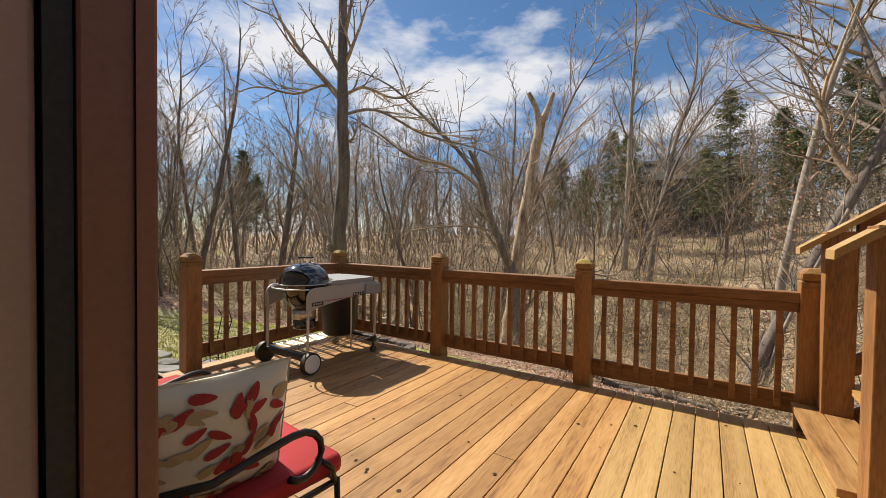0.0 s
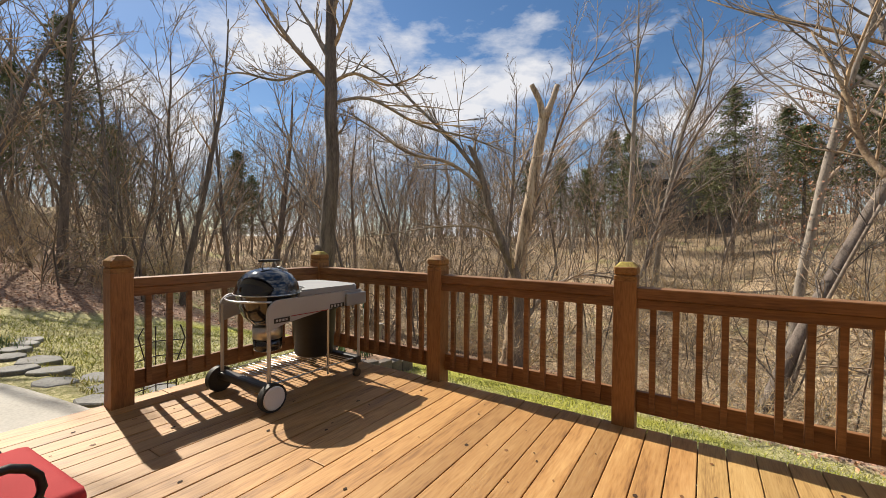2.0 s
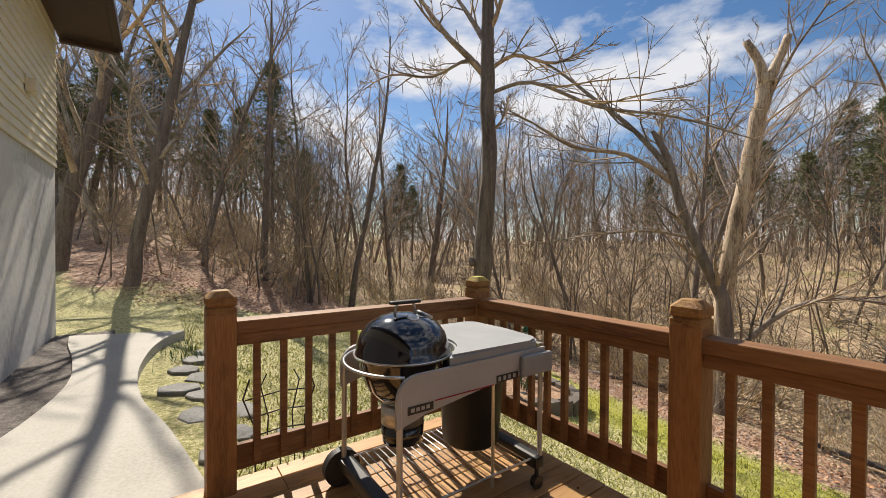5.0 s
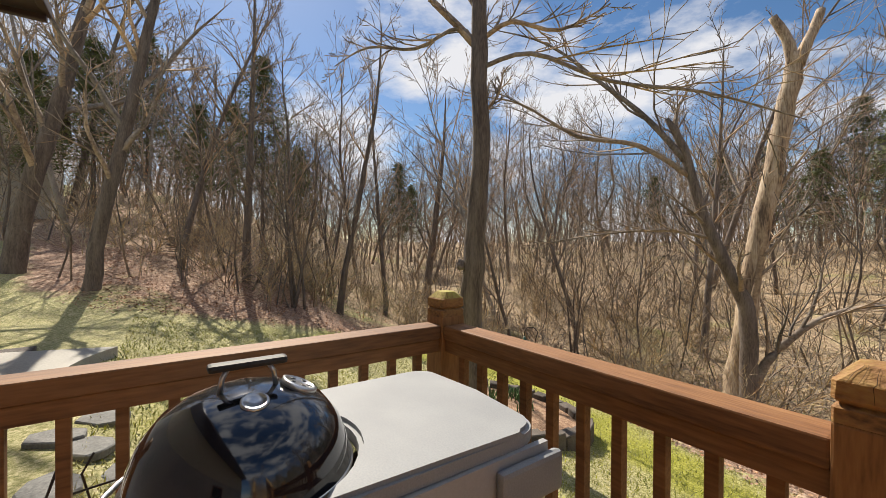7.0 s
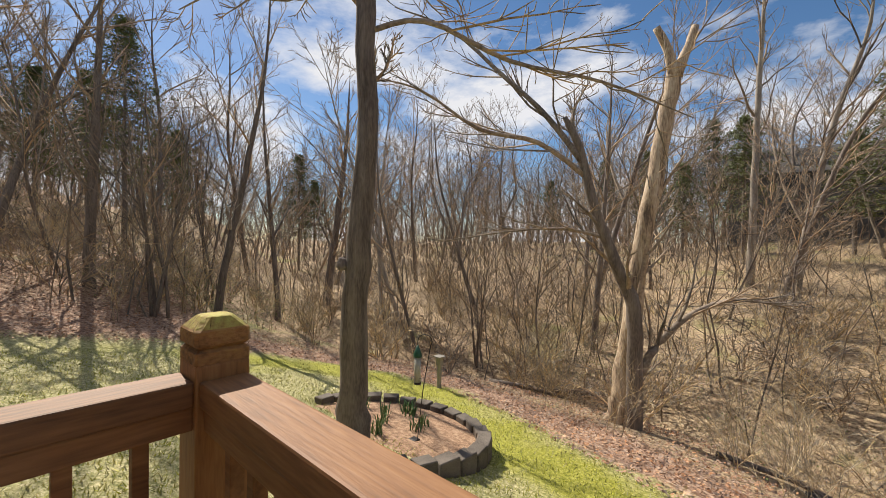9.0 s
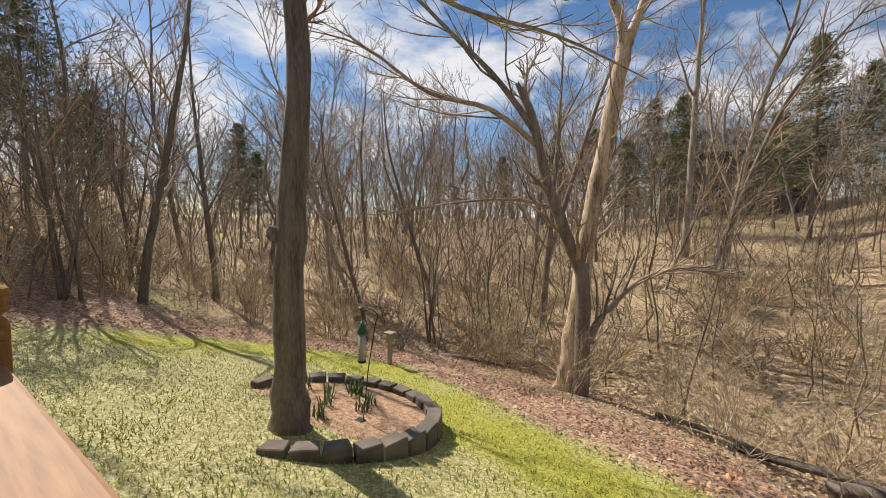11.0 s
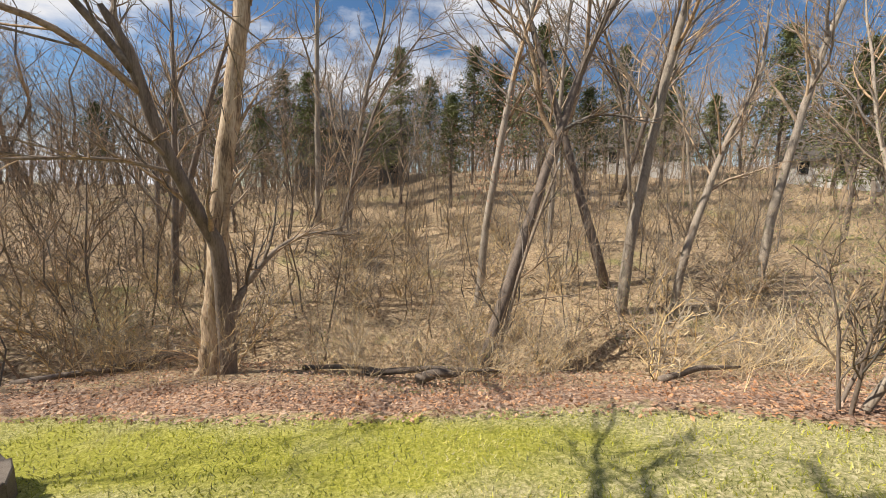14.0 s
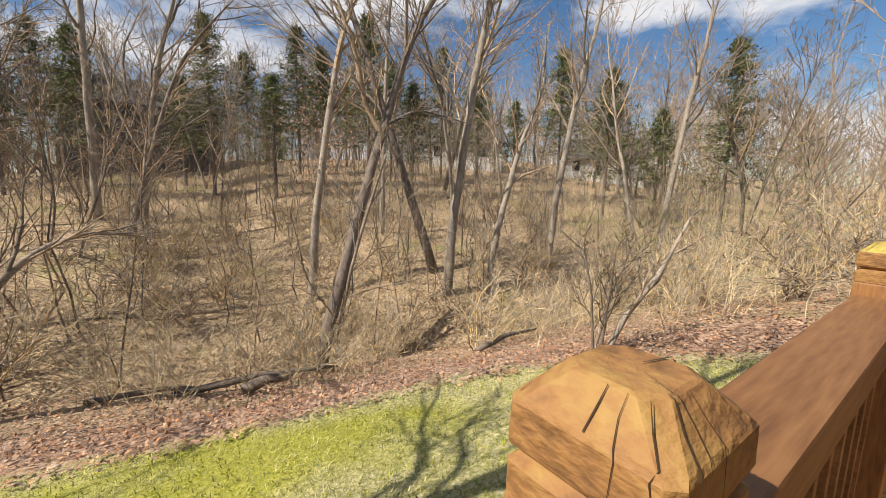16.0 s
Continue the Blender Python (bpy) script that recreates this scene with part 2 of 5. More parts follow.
def ground_material():
    """Grass with mossy and straw patches where the attribute lawn is high, dry leaves elsewhere."""
    m = bpy.data.materials.new("ground_cover")
    m.use_nodes = True
    n, l = m.node_tree.nodes, m.node_tree.links
    b = n["Principled BSDF"]
    geo = n.new("ShaderNodeNewGeometry")

    def tex(scale, detail=6, rough=0.6):
        t = n.new("ShaderNodeTexNoise")
        t.inputs["Scale"].default_value, t.inputs["Detail"].default_value, t.inputs["Roughness"].default_value = scale, detail, rough
        l.new(geo.outputs["Position"], t.inputs["Vector"])
        return t

    def ramp(source, stops):
        r = n.new("ShaderNodeValToRGB")
        el = r.color_ramp.elements
        while len(el) < len(stops):
            el.new(0.5)
        for i, (p, c) in enumerate(stops):
            el[i].position, el[i].color = p, (*c, 1)
        l.new(source, r.inputs["Fac"])
        return r.outputs["Color"]

    def mix(f, a, c):
        x = n.new("ShaderNodeMix")
        x.data_type = "RGBA"
        l.new(f, x.inputs["Factor"])
        l.new(a, x.inputs["A"])
        l.new(c, x.inputs["B"])
        return x.outputs["Result"]

    fine = tex(20, 6, 0.8)
    straw = ramp(fine.outputs["Fac"], [(0.34, (0.12, 0.14, 0.035)), (0.48, (0.36, 0.34, 0.14)), (0.62, (0.66, 0.59, 0.36))])
    moss = ramp(fine.outputs["Fac"], [(0.32, (0.12, 0.14, 0.012)), (0.5, (0.33, 0.33, 0.035)), (0.66, (0.52, 0.49, 0.13))])
    att = n.new("ShaderNodeAttribute")
    att.attribute_name = "cover"
    sep = n.new("ShaderNodeSeparateColor")
    l.new(att.outputs["Color"], sep.inputs["Color"])
    patch = tex(0.7, 5)

    def soft(source, noise_out, k, lo, hi):
        a = n.new("ShaderNodeMath")
        a.operation = "MULTIPLY_ADD"
        l.new(noise_out, a.inputs[0])
        a.inputs[1].default_value = k
        l.new(source, a.inputs[2])
        r = n.new("ShaderNodeMapRange")
        r.inputs["From Min"].default_value, r.inputs["From Max"].default_value = lo, hi
        l.new(a.outputs[0], r.inputs["Value"])
        return r.outputs["Result"]

    grass = mix(soft(sep.outputs["Green"], patch.outputs["Fac"], 1.6, 0.95, 1.5), straw, moss)
    leafy = tex(9, 6, 0.8)
    litter = ramp(leafy.outputs["Fac"], [(0.34, (0.06, 0.032, 0.02)), (0.46, (0.26, 0.145, 0.09)), (0.56, (0.48, 0.33, 0.235)), (0.68, (0.68, 0.55, 0.44))])
    wood = ramp(leafy.outputs["Fac"], [(0.36, (0.07, 0.045, 0.025)), (0.48, (0.33, 0.235, 0.14)), (0.62, (0.62, 0.49, 0.325))])
    green = ramp(leafy.outputs["Fac"], [(0.34, (0.08, 0.085, 0.03)), (0.5, (0.27, 0.26, 0.09)), (0.66, (0.46, 0.42, 0.2))])
    wild = mix(soft(sep.outputs["Blue"], patch.outputs["Fac"], 0.5, 0.45, 1.0), wood, litter)
    big = tex(0.16, 4)
    wild = mix(soft(big.outputs["Fac"], patch.outputs["Fac"], 0.5, 0.82, 0.95), wild, green)
    edge = tex(3.5, 5)
    l.new(mix(soft(sep.outputs["Red"], edge.outputs["Fac"], 0.7, 0.72, 0.98), wild, grass), b.inputs["Base Color"])
    b.inputs["Roughness"].default_value = 0.95
    bp = n.new("ShaderNodeBump")
    bp.inputs["Strength"].default_value, bp.inputs["Distance"].default_value = 0.9, 0.06
    l.new(leafy.outputs["Fac"], bp.inputs["Height"])
    l.new(bp.outputs["Normal"], b.inputs["Normal"])
    return m


ground_m = ground_material()


# ---- mesh helpers ----
def mesh_ob(name, verts, faces, mat, parent=None, label="", smooth=False):
    me = bpy.data.meshes.new(name)
    me.from_pydata(verts, [], faces)
    me.materials.append(mat)
    if smooth:
        me.polygons.foreach_set("use_smooth", [True] * len(me.polygons))
    ob = new(name, me)
    if parent:
        ob.parent = parent
    return tagged(ob, label) if label else ob


def part(name, bm, mat, parent=None, label="", smooth=False):
    me = bpy.data.meshes.new(name)
    bmesh.ops.recalc_face_normals(bm, faces=bm.faces)
    bm.to_mesh(me)
    bm.free()
    me.materials.append(mat)
    if smooth:
        me.polygons.foreach_set("use_smooth", [True] * len(me.polygons))
    ob = new(name, me)
    if parent:
        ob.parent = parent
    return tagged(ob, label) if label else ob


def box(x0, y0, z0, x1, y1, z1, bevel=0.0, bm=None):
    bm = bm or bmesh.new()
    g = bmesh.ops.create_cube(bm, size=1, matrix=Matrix.LocRotScale(((x0 + x1) / 2, (y0 + y1) / 2, (z0 + z1) / 2), None, (abs(x1 - x0), abs(y1 - y0), abs(z1 - z0))))
    if bevel:
        edges = list({e for v in g["verts"] for e in v.link_edges})
        bmesh.ops.bevel(bm, geom=edges, offset=bevel, segments=2, affect="EDGES", profile=0.6)
    return bm


def rod(a, b, r, bm=None, sides=10, r2=None):
    bm = bm or bmesh.new()
    a, b = Vector(a), Vector(b)
    d = b - a
    m = Matrix.Translation((a + b) / 2) @ d.to_track_quat("Z", "Y").to_matrix().to_4x4()
    bmesh.ops.create_cone(bm, cap_ends=True, segments=sides, radius1=r, radius2=r if r2 is None else r2, depth=d.length, matrix=m)
    return bm


def tube_lists(verts, faces, pts, radii, sides):
    """Add a tapered tube along pts to the lists."""
    base = len(verts)
    up = Vector((0.31, 0.17, 0.93))
    n = len(pts)
    for i, p in enumerate(pts):
        d = (pts[min(i + 1, n - 1)] - pts[max(i - 1, 0)])
        d = d.normalized() if d.length > 1e-9 else Vector((0, 0, 1))
        u = d.cross(up if abs(d.dot(up)) < 0.95 else Vector((1, 0, 0))).normalized()
        w = d.cross(u)
        for k in range(sides):
            a = 2 * math.pi * k / sides
            verts.append(p + (u * math.cos(a) + w * math.sin(a)) * radii[i])
    for i in range(n - 1):
        for k in range(sides):
            k2 = (k + 1) % sides
            faces.append((base + i * sides + k, base + i * sides + k2, base + (i + 1) * sides + k2, base + (i + 1) * sides + k))
    if sides > 4:
        faces.append(tuple(base + (n - 1) * sides + k for k in range(sides)))
        faces.append(tuple(base + k for k in reversed(range(sides))))


def pipe(name, pts, r, mat, parent=None, sides=8, label=""):
    v, f = [], []
    tube_lists(v, f, [Vector(p) for p in pts], [r] * len(pts), sides)
    return mesh_ob(name, v, f, mat, parent, label, smooth=True)


def lathe(name, profile, mat, parent=None, segs=40, centre=(0, 0, 0), label=""):
    v, f = [], []
    cx, cy, cz = centre
    for r, z in profile:
        for k in range(segs):
            a = 2 * math.pi * k / segs
            v.append((cx + r * math.cos(a), cy + r * math.sin(a), cz + z))
    for i in range(len(profile) - 1):
        for k in range(segs):
            k2 = (k + 1) % segs
            f.append((i * segs + k, i * segs + k2, (i + 1) * segs + k2, (i + 1) * segs + k))
    f.append(tuple(reversed(range(segs))))
    f.append(tuple((len(profile) - 1) * segs + k for k in range(segs)))
    return mesh_ob(name, v, f, mat, parent, label, smooth=True)


def thing(name, label, category, at=(0, 0, 0), group="", kind=""):
    ob = new(name)
    ob.location = at
    ob.empty_display_size = 0.1
    return tagged(ob, label, category, group, kind)


def smooth(a, b, v):
    t = min(1.0, max(0.0, (v - a) / (b - a)))
    return t * t * (3 - 2 * t)


def gully(x):
    """y of the gully line behind the lawn."""
    return 15.5 - 1.5 * smooth(-6.0, 1.0, x) - 2.4 * smooth(1.0, 7.0, x) - 2.5 * smooth(-9.0, -22.0, x)


def ground_z(x, y):
    """Height of the ground: a lawn that falls away from the house, a bank down to a gully, then wooded slopes."""
    yg = gully(x)
    yl = min(y, yg)
    xl = min(max(x, -16.0), 12.0)
    z = -0.14 + 0.0146 * (xl + 5.6) - 0.249 * (max(yl, 1.9) - 1.7)
    z -= 0.13 * smooth(-5.0, -1.0, x) * min(max(0.0, yl - 8.3 + 0.43 * min(x, 9.0)), 6.0)
    d = max(0.0, y - yg)
    if d > 30.0:
        d = 30.0 + 12.0 * (1 - math.exp((30.0 - d) / 12.0))
    z += d * (0.13 + 0.06 * smooth(-16.0, -2.0, x)) - 0.35 * math.exp(-((y - yg - 0.6) / 0.9) ** 2)
    left = min(max(0.0, -13.5 - x), 45.0)
    z += left * 0.17 * smooth(14.0, 3.0, y - 0.35 * left)
    right = min(max(0.0, x - 7.0), 40.0)
    z += right * 0.05
    return z


# ---- ground ----
LAWN_EDGE = [(-30, -3.0), (-16.5, -0.5), (-14.2, 1.5), (-14.2, 4.0), (-14.6, 6.5), (-13.8, 9.0), (-11.8, 11.3), (-9.7, 11.5), (-7.2, 10.8), (-4.9, 9.7), (-2.4, 8.8), (-0.3, 8.25), (1.7, 7.4), (2.7, 6.2), (3.7, 4.8), (5.5, 3.2), (9, 1.5), (14, 0)]


def in_lawn(x, y):
    """Signed depth inside the lawn's far edge, in metres."""
    best, inside = 1e9, False
    pts = LAWN_EDGE + [(14, -30), (-30, -30)]
    for i, (ax, ay) in enumerate(pts):
        bx, by = pts[(i + 1) % len(pts)]
        if (ay > y) != (by > y) and x < ax + (y - ay) / (by - ay) * (bx - ax):
            inside = not inside
        t = min(1, max(0, ((x - ax) * (bx - ax) + (y - ay) * (by - ay)) / ((bx - ax) ** 2 + (by - ay) ** 2)))
        best = min(best, math.hypot(x - ax - t * (bx - ax), y - ay - t * (by - ay)))
    return best if inside else -best


def ground():
    def axis(lo, hi, step, far):
        a = list(np.arange(lo, hi + 1e-6, step))
        out, s, v = [], step, hi
        while v < far:
            s *= 1.22
            v += s
            out.append(v)
        low, s, v = [], step, lo
        while v > -far:
            s *= 1.22
            v -= s
            low.append(v)
        return low[::-1] + a + out
    xs, ys = axis(-20, 10, 0.24, 1500), axis(-1, 18, 0.24, 1500)
    verts, cover = [], []
    for y in ys:
        for x in xs:
            z = ground_z(x, y)
            near = -24 < x < 14 and -4 < y < 24
            d = in_lawn(x, y) if near else (-50 if y > -4 else 20)
            bump = 0.05 * noise.noise((x * 0.9, y * 0.9, 0)) + (0.10 * noise.noise((x * 0.5, y * 0.5, 4)) if d < 0 else 0)
            if math.hypot(x, y) > 120:
                bump = 0
            verts.append((x, y, z + bump - (0.12 if -4.3 < x < 12 and y < 3.7 else 0)))
            red = min(1, max(0, 0.5 + d * 0.6)) * (0.35 if -4.2 < x < 6 and 1 < y < 4.6 else 1)
            moss = math.exp(-((d - 1.2) / 1.3) ** 2) * smooth(2.0, -1.5, x) * smooth(5.0, 7.0, y) * 0.8
            blue = math.exp(-((d + 0.9) / 1.2) ** 2) + (0.6 if x < -12 and y < 8 else 0)
            cover.append((red, min(1, moss), min(1, blue), 1))
    w = len(xs)
    faces = [(j * w + i, j * w + i + 1, (j + 1) * w + i + 1, (j + 1) * w + i) for j in range(len(ys) - 1) for i in range(w - 1)]
    ob = mesh_ob("ground", verts, faces, ground_m, smooth=True)
    a = ob.data.color_attributes.new("cover", "FLOAT_COLOR", "POINT")
    a.data.foreach_set("color", [c for v in cover for c in v])
    tagged(ob, "sloping mossy lawn running into leaf-covered woodland floor", "ground", kind="structure")


ground()


def patio():
    """A concrete walk with curved sides along the house."""
    right = [(-4.06, 1.83), (-5.3, 1.62), (-6.2, 1.42), (-7.2, 1.36), (-8.2, 1.45), (-8.9, 1.62), (-9.4, 1.9)]
    left = [(-4.06, 0.22), (-5.2, 0.42), (-6.2, 0.68), (-7.2, 0.78), (-8.3, 0.66), (-9.2, 0.5), (-9.9, 0.42)]

    def fine(p):
        out = []
        for i in range(len(p) - 1):
            p0, p1, p2, p3 = p[max(i - 1, 0)], p[i], p[i + 1], p[min(i + 2, len(p) - 1)]
            for k in range(6):
                t = k / 6
                out.append(tuple(0.5 * (2 * b + (c - a) * t + (2 * a - 5 * b + 4 * c - d) * t * t + (3 * b - a - 3 * c + d) * t ** 3) for a, b, c, d in zip(p0, p1, p2, p3)))
        return out + [p[-1]]
    r, l = fine(right), fine(left)
    v, f = [], []
    for (rx, ry), (lx, ly) in zip(r, l):
        zt = -0.11
        v += [(lx, ly, zt - 0.3), (lx, ly, zt), (rx, ry, zt), (rx, ry, zt - 0.3)]
    for i in range(len(r) - 1):
        for k in range(3):
            f.append((4 * i + k, 4 * i + k + 1, 4 * i + 4 + k + 1, 4 * i + 4 + k))
    f += [(0, 1, 2, 3), (4 * len(r) - 1, 4 * len(r) - 2, 4 * len(r) - 3, 4 * len(r) - 4)]
    ob = mesh_ob("pavement", v, f, concrete_m)
    tagged(ob, "pale concrete walk with curved sides beside the house", "pavement", kind="structure")
    ob = part("mulch_strip", box(-10.2, 0.2, -0.5, -4.06, 0.95, -0.14), gravel_m)
    tagged(ob, "dark mulch strip between the walk and the foundation", "mulch", kind="structure")


patio()

# ---- house ----
WALL_Y = 0.20


def house():
    t = lambda ob, label: tagged(ob, label, "wall", kind="structure")
    x0, x1, xa, xb = -10.35, 6.0, -0.503, 0.50
    base = 2.55
    for a, b, z0, z1 in ((x0, xa - 0.09, -0.6, base), (xb + 0.09, x1, -0.6, base), (xa - 0.09, xb + 0.09, 2.14, base)):
        t(part("wall_south", box(a, -0.02, z0, b, WALL_Y, z1), foundation_m), "grey poured concrete foundation wall of the house")
    t(part("wall_upper", box(x0, -0.02, base, x1, WALL_Y, 4.9), siding_m), "cream upper house wall behind the siding")
    t(part("wall_west", box(x0, -7.0, -0.6, x0 + 0.2, -0.02, 4.9), foundation_m), "grey end wall of the house")
    t(part("wall_east", box(x1 - 0.2, -7.0, -0.6, x1, -0.02, 4.9), foundation_m), "grey end wall of the house")
    t(part("wall_north", box(x0, -7.2, -0.6, x1, -7.0, 4.9), foundation_m), "grey back wall of the house")
    tagged(part("floor", box(x0 + 0.2, -7.0, -0.1, x1 - 0.2, -0.02, 0.0), plaster_m), "plain floor of the room behind the door", "floor", kind="structure")
    tagged(part("ceiling", box(x0 + 0.2, -7.0, 2.45, x1 - 0.2, -0.02, 2.53), plaster_m), "plain ceiling of the room behind the door", "ceiling", kind="structure")
    # roof with overhang
    v = [(x0 - 0.35, 0.92, 4.78), (x1, 0.92, 4.78), (x1, -3.5, 6.6), (x0 - 0.35, -3.5, 6.6), (x0 - 0.35, -7.9, 4.78), (x1, -7.9, 4.78)]
    v += [(a, b, c + 0.16) for a, b, c in v]
    f = [(0, 1, 2, 3), (3, 2, 5, 4), (6, 9, 8, 7), (9, 10, 11, 8), (0, 6, 7, 1), (4, 5, 11, 10), (0, 3, 9, 6), (3, 4, 10, 9), (1, 7, 8, 2), (2, 8, 11, 5)]
    roof = mesh_ob("roof", v, f, roof_m)
    tagged(roof, "shingled house roof with overhanging brown eaves", "roof", kind="structure")
    tagged(part("trim", box(x0 - 0.36, WALL_Y, 4.74, x1, 0.93, 4.79), eave_m), "brown soffit under the eaves", "trim", kind="structure")
    gut = thing("gutter", "dark brown rain gutter along the eaves", "gutter", (0, 0, 0))
    part("trough", box(x0 - 0.36, 0.93, 4.72, x1, 1.04, 4.88, 0.02), eave_m, gut)
    part("downpipe", box(x0 - 0.3, 0.22, 4.62, x0 - 0.2, 1.0, 4.71, 0.02), eave_m, gut, "brown downpipe elbow")
    # lap siding, one board over the next
    wall = bpy.data.objects["wall_upper"]
    z = base - 0.03
    v = [(x0, WALL_Y, 0), (x0, WALL_Y + 0.028, 0), (x0, WALL_Y + 0.008, 0.125), (x0, WALL_Y, 0.125), (x1, WALL_Y, 0), (x1, WALL_Y + 0.028, 0), (x1, WALL_Y + 0.008, 0.125), (x1, WALL_Y, 0.125)]
    f = [(0, 1, 2, 3), (7, 6, 5, 4), (0, 4, 5, 1), (1, 5, 6, 2), (2, 6, 7, 3)]
    first = mesh_ob("siding_board", v, f, siding_m, wall)
    first.location = (0, 0.003, z)
    k = 1
    while z + 0.124 * (k + 1) < 4.74:
        ob = new("siding_board", first.data)
        ob.parent = wall
        ob.location = (0, 0.003, z + 0.124 * k)
        k += 1
    vent = thing("wall_vent", "cream plastic vent hood on the siding", "vent", (-8.6, WALL_Y + 0.03, 3.28))
    part("hood", box(-0.09, 0, -0.08, 0.09, 0.09, 0.08, 0.01), siding_m, vent)
    part("mounting_plate", box(-0.12, 0, -0.11, 0.12, 0.012, 0.11, 0.004), siding_m, vent)
    # door: brown frame, weatherstrip, leaf swung inwards
    door = thing("door_1", "brown-framed back door standing open, leaf swung inwards", "door", (0, 0, 0), kind="structure")
    part("door_frame", box(xa - 0.09, 0.151, 0.0, xa, WALL_Y + 0.02, 2.14, 0.004), house_trim_m, door)
    part("door_frame", box(xb, -0.02, 0.0, xb + 0.09, WALL_Y + 0.02, 2.14, 0.004), house_trim_m, door)
    part("door_frame", box(xa, 0.0, 2.05, xb, WALL_Y + 0.02, 2.14, 0.004), house_trim_m, door)
    part("weatherstrip", box(xa - 0.09, 0.129, 0.0, xa - 0.004, 0.150, 2.14), rubber_m, door, "black rubber weatherstrip")
    part("door_leaf", box(xa - 0.085, -0.9, 0.02, xa - 0.012, 0.127, 2.04, 0.006), door_m, door, "mauve-brown painted door leaf")
    part("threshold", box(xa, -0.02, -0.06, xb, WALL_Y + 0.02, 0.0, 0.004), house_trim_m, door)
    bead = part("bead", box(xa - 0.004, 0.198, 0.0, xa + 0.004, 0.203, 2.05), house_trim_m, door)


house()

# ---- deck ----
DECK_X0, DECK_X1, DECK_Y1 = -4.08, 1.55, 3.60
POST = 0.07


def cap_post(x, y, top=1.09, low=-0.35, name="railing_post", mossy=False):
    """A square post whose head is cut with a groove and chamfers."""
    p = thing(name, "brown-stained square deck post with a grooved, chamfered head", "post", (x, y, 0), "deck posts")
    part("shaft", box(-POST, -POST, low, POST, POST, top - 0.125, 0.006), post_m, p)
    v, f = [], []
    rings = [(0.07, -0.125, 0.005), (0.07, -0.093, 0.005), (0.059, -0.084, 0.005), (0.07, -0.075, 0.006), (0.0715, -0.07, 0.008), (0.071, -0.036, 0.01), (0.068, -0.031, 0.013), (0.042, -0.002, 0.016), (0.038, 0.0, 0.015)]
    for r, z, c in rings:
        for sx, sy in ((1, -1), (1, 1), (-1, 1), (-1, -1)):
            for q in ((r, r - c), (r - c, r)) if sx * sy > 0 else ((r - c, r), (r, r - c)):
                v.append((sx * q[0], sy * q[1], top + z))
    for i in range(len(rings) - 1):
        for k in range(8):
            f.append((i * 8 + k, i * 8 + (k + 1) % 8, i * 8 + 8 + (k + 1) % 8, i * 8 + 8 + k))
    f.append(tuple(range(len(v) - 8, len(v))))
    head = mesh_ob("post_head", v, f, cap_m, p, "weathered post head cut with a groove and chamfers")
    head.data.materials.append(cap_moss_m if mossy else cap_m)
    for face in head.data.polygons:
        if face.index >= 48:
            face.material_index = 1
    return p


def split_head(key, seed):
    """Drying cracks that run from the crown of a post head down its sides."""
    rng = random.Random(seed)
    post = posts[key]
    for k in range(13):
        a = rng.uniform(0, 2 * math.pi)
        prof = [(0.01, 0.0003), (0.038, 0.0), (0.042, -0.002), (0.055, -0.0165), (0.068, -0.031), (0.071, -0.038), (0.0715, -0.072)]
        i0, i1 = rng.choice((0, 1, 2)), rng.choice((4, 5, 6))
        pts = []
        for r, z in prof[i0:i1 + 1]:
            b = a + rng.gauss(0, 0.03)
            q = (r + 0.0012) / max(abs(math.cos(b)), abs(math.sin(b)))
            q = min(q, (r + 0.0012) * 1.25)
            pts.append((q * math.cos(b), q * math.sin(b), 1.0915 + z))
        vs, fs = [], []
        w = 0.0011 if k == 0 else rng.uniform(0.0002, 0.0006)
        for i, q in enumerate(pts):
            s = w * (0.25 + math.sin(math.pi * (i + 0.3) / len(pts)))
            vs += [(q[0] + s * math.sin(a), q[1] - s * math.cos(a), q[2]), (q[0] - s * math.sin(a), q[1] + s * math.cos(a), q[2])]
        for i in range(len(pts) - 1):
            fs.append((2 * i, 2 * i + 1, 2 * i + 3, 2 * i + 2))
        mesh_ob("crack", vs, fs, split_m, post)


X_LEFT, Y_BACK = -3.98, 3.62
posts = {}
for key, (px, py) in {"a": (X_LEFT, 1.82), "b": (X_LEFT, Y_BACK), "c": (-2.41, Y_BACK), "d": (-0.88, Y_BACK), "e": (0.60, Y_BACK)}.items():
    posts[key] = cap_post(px, py, mossy=key in "bd")
for key, seed in (("b", 1), ("c", 2), ("d", 3)):
    split_head(key, seed)


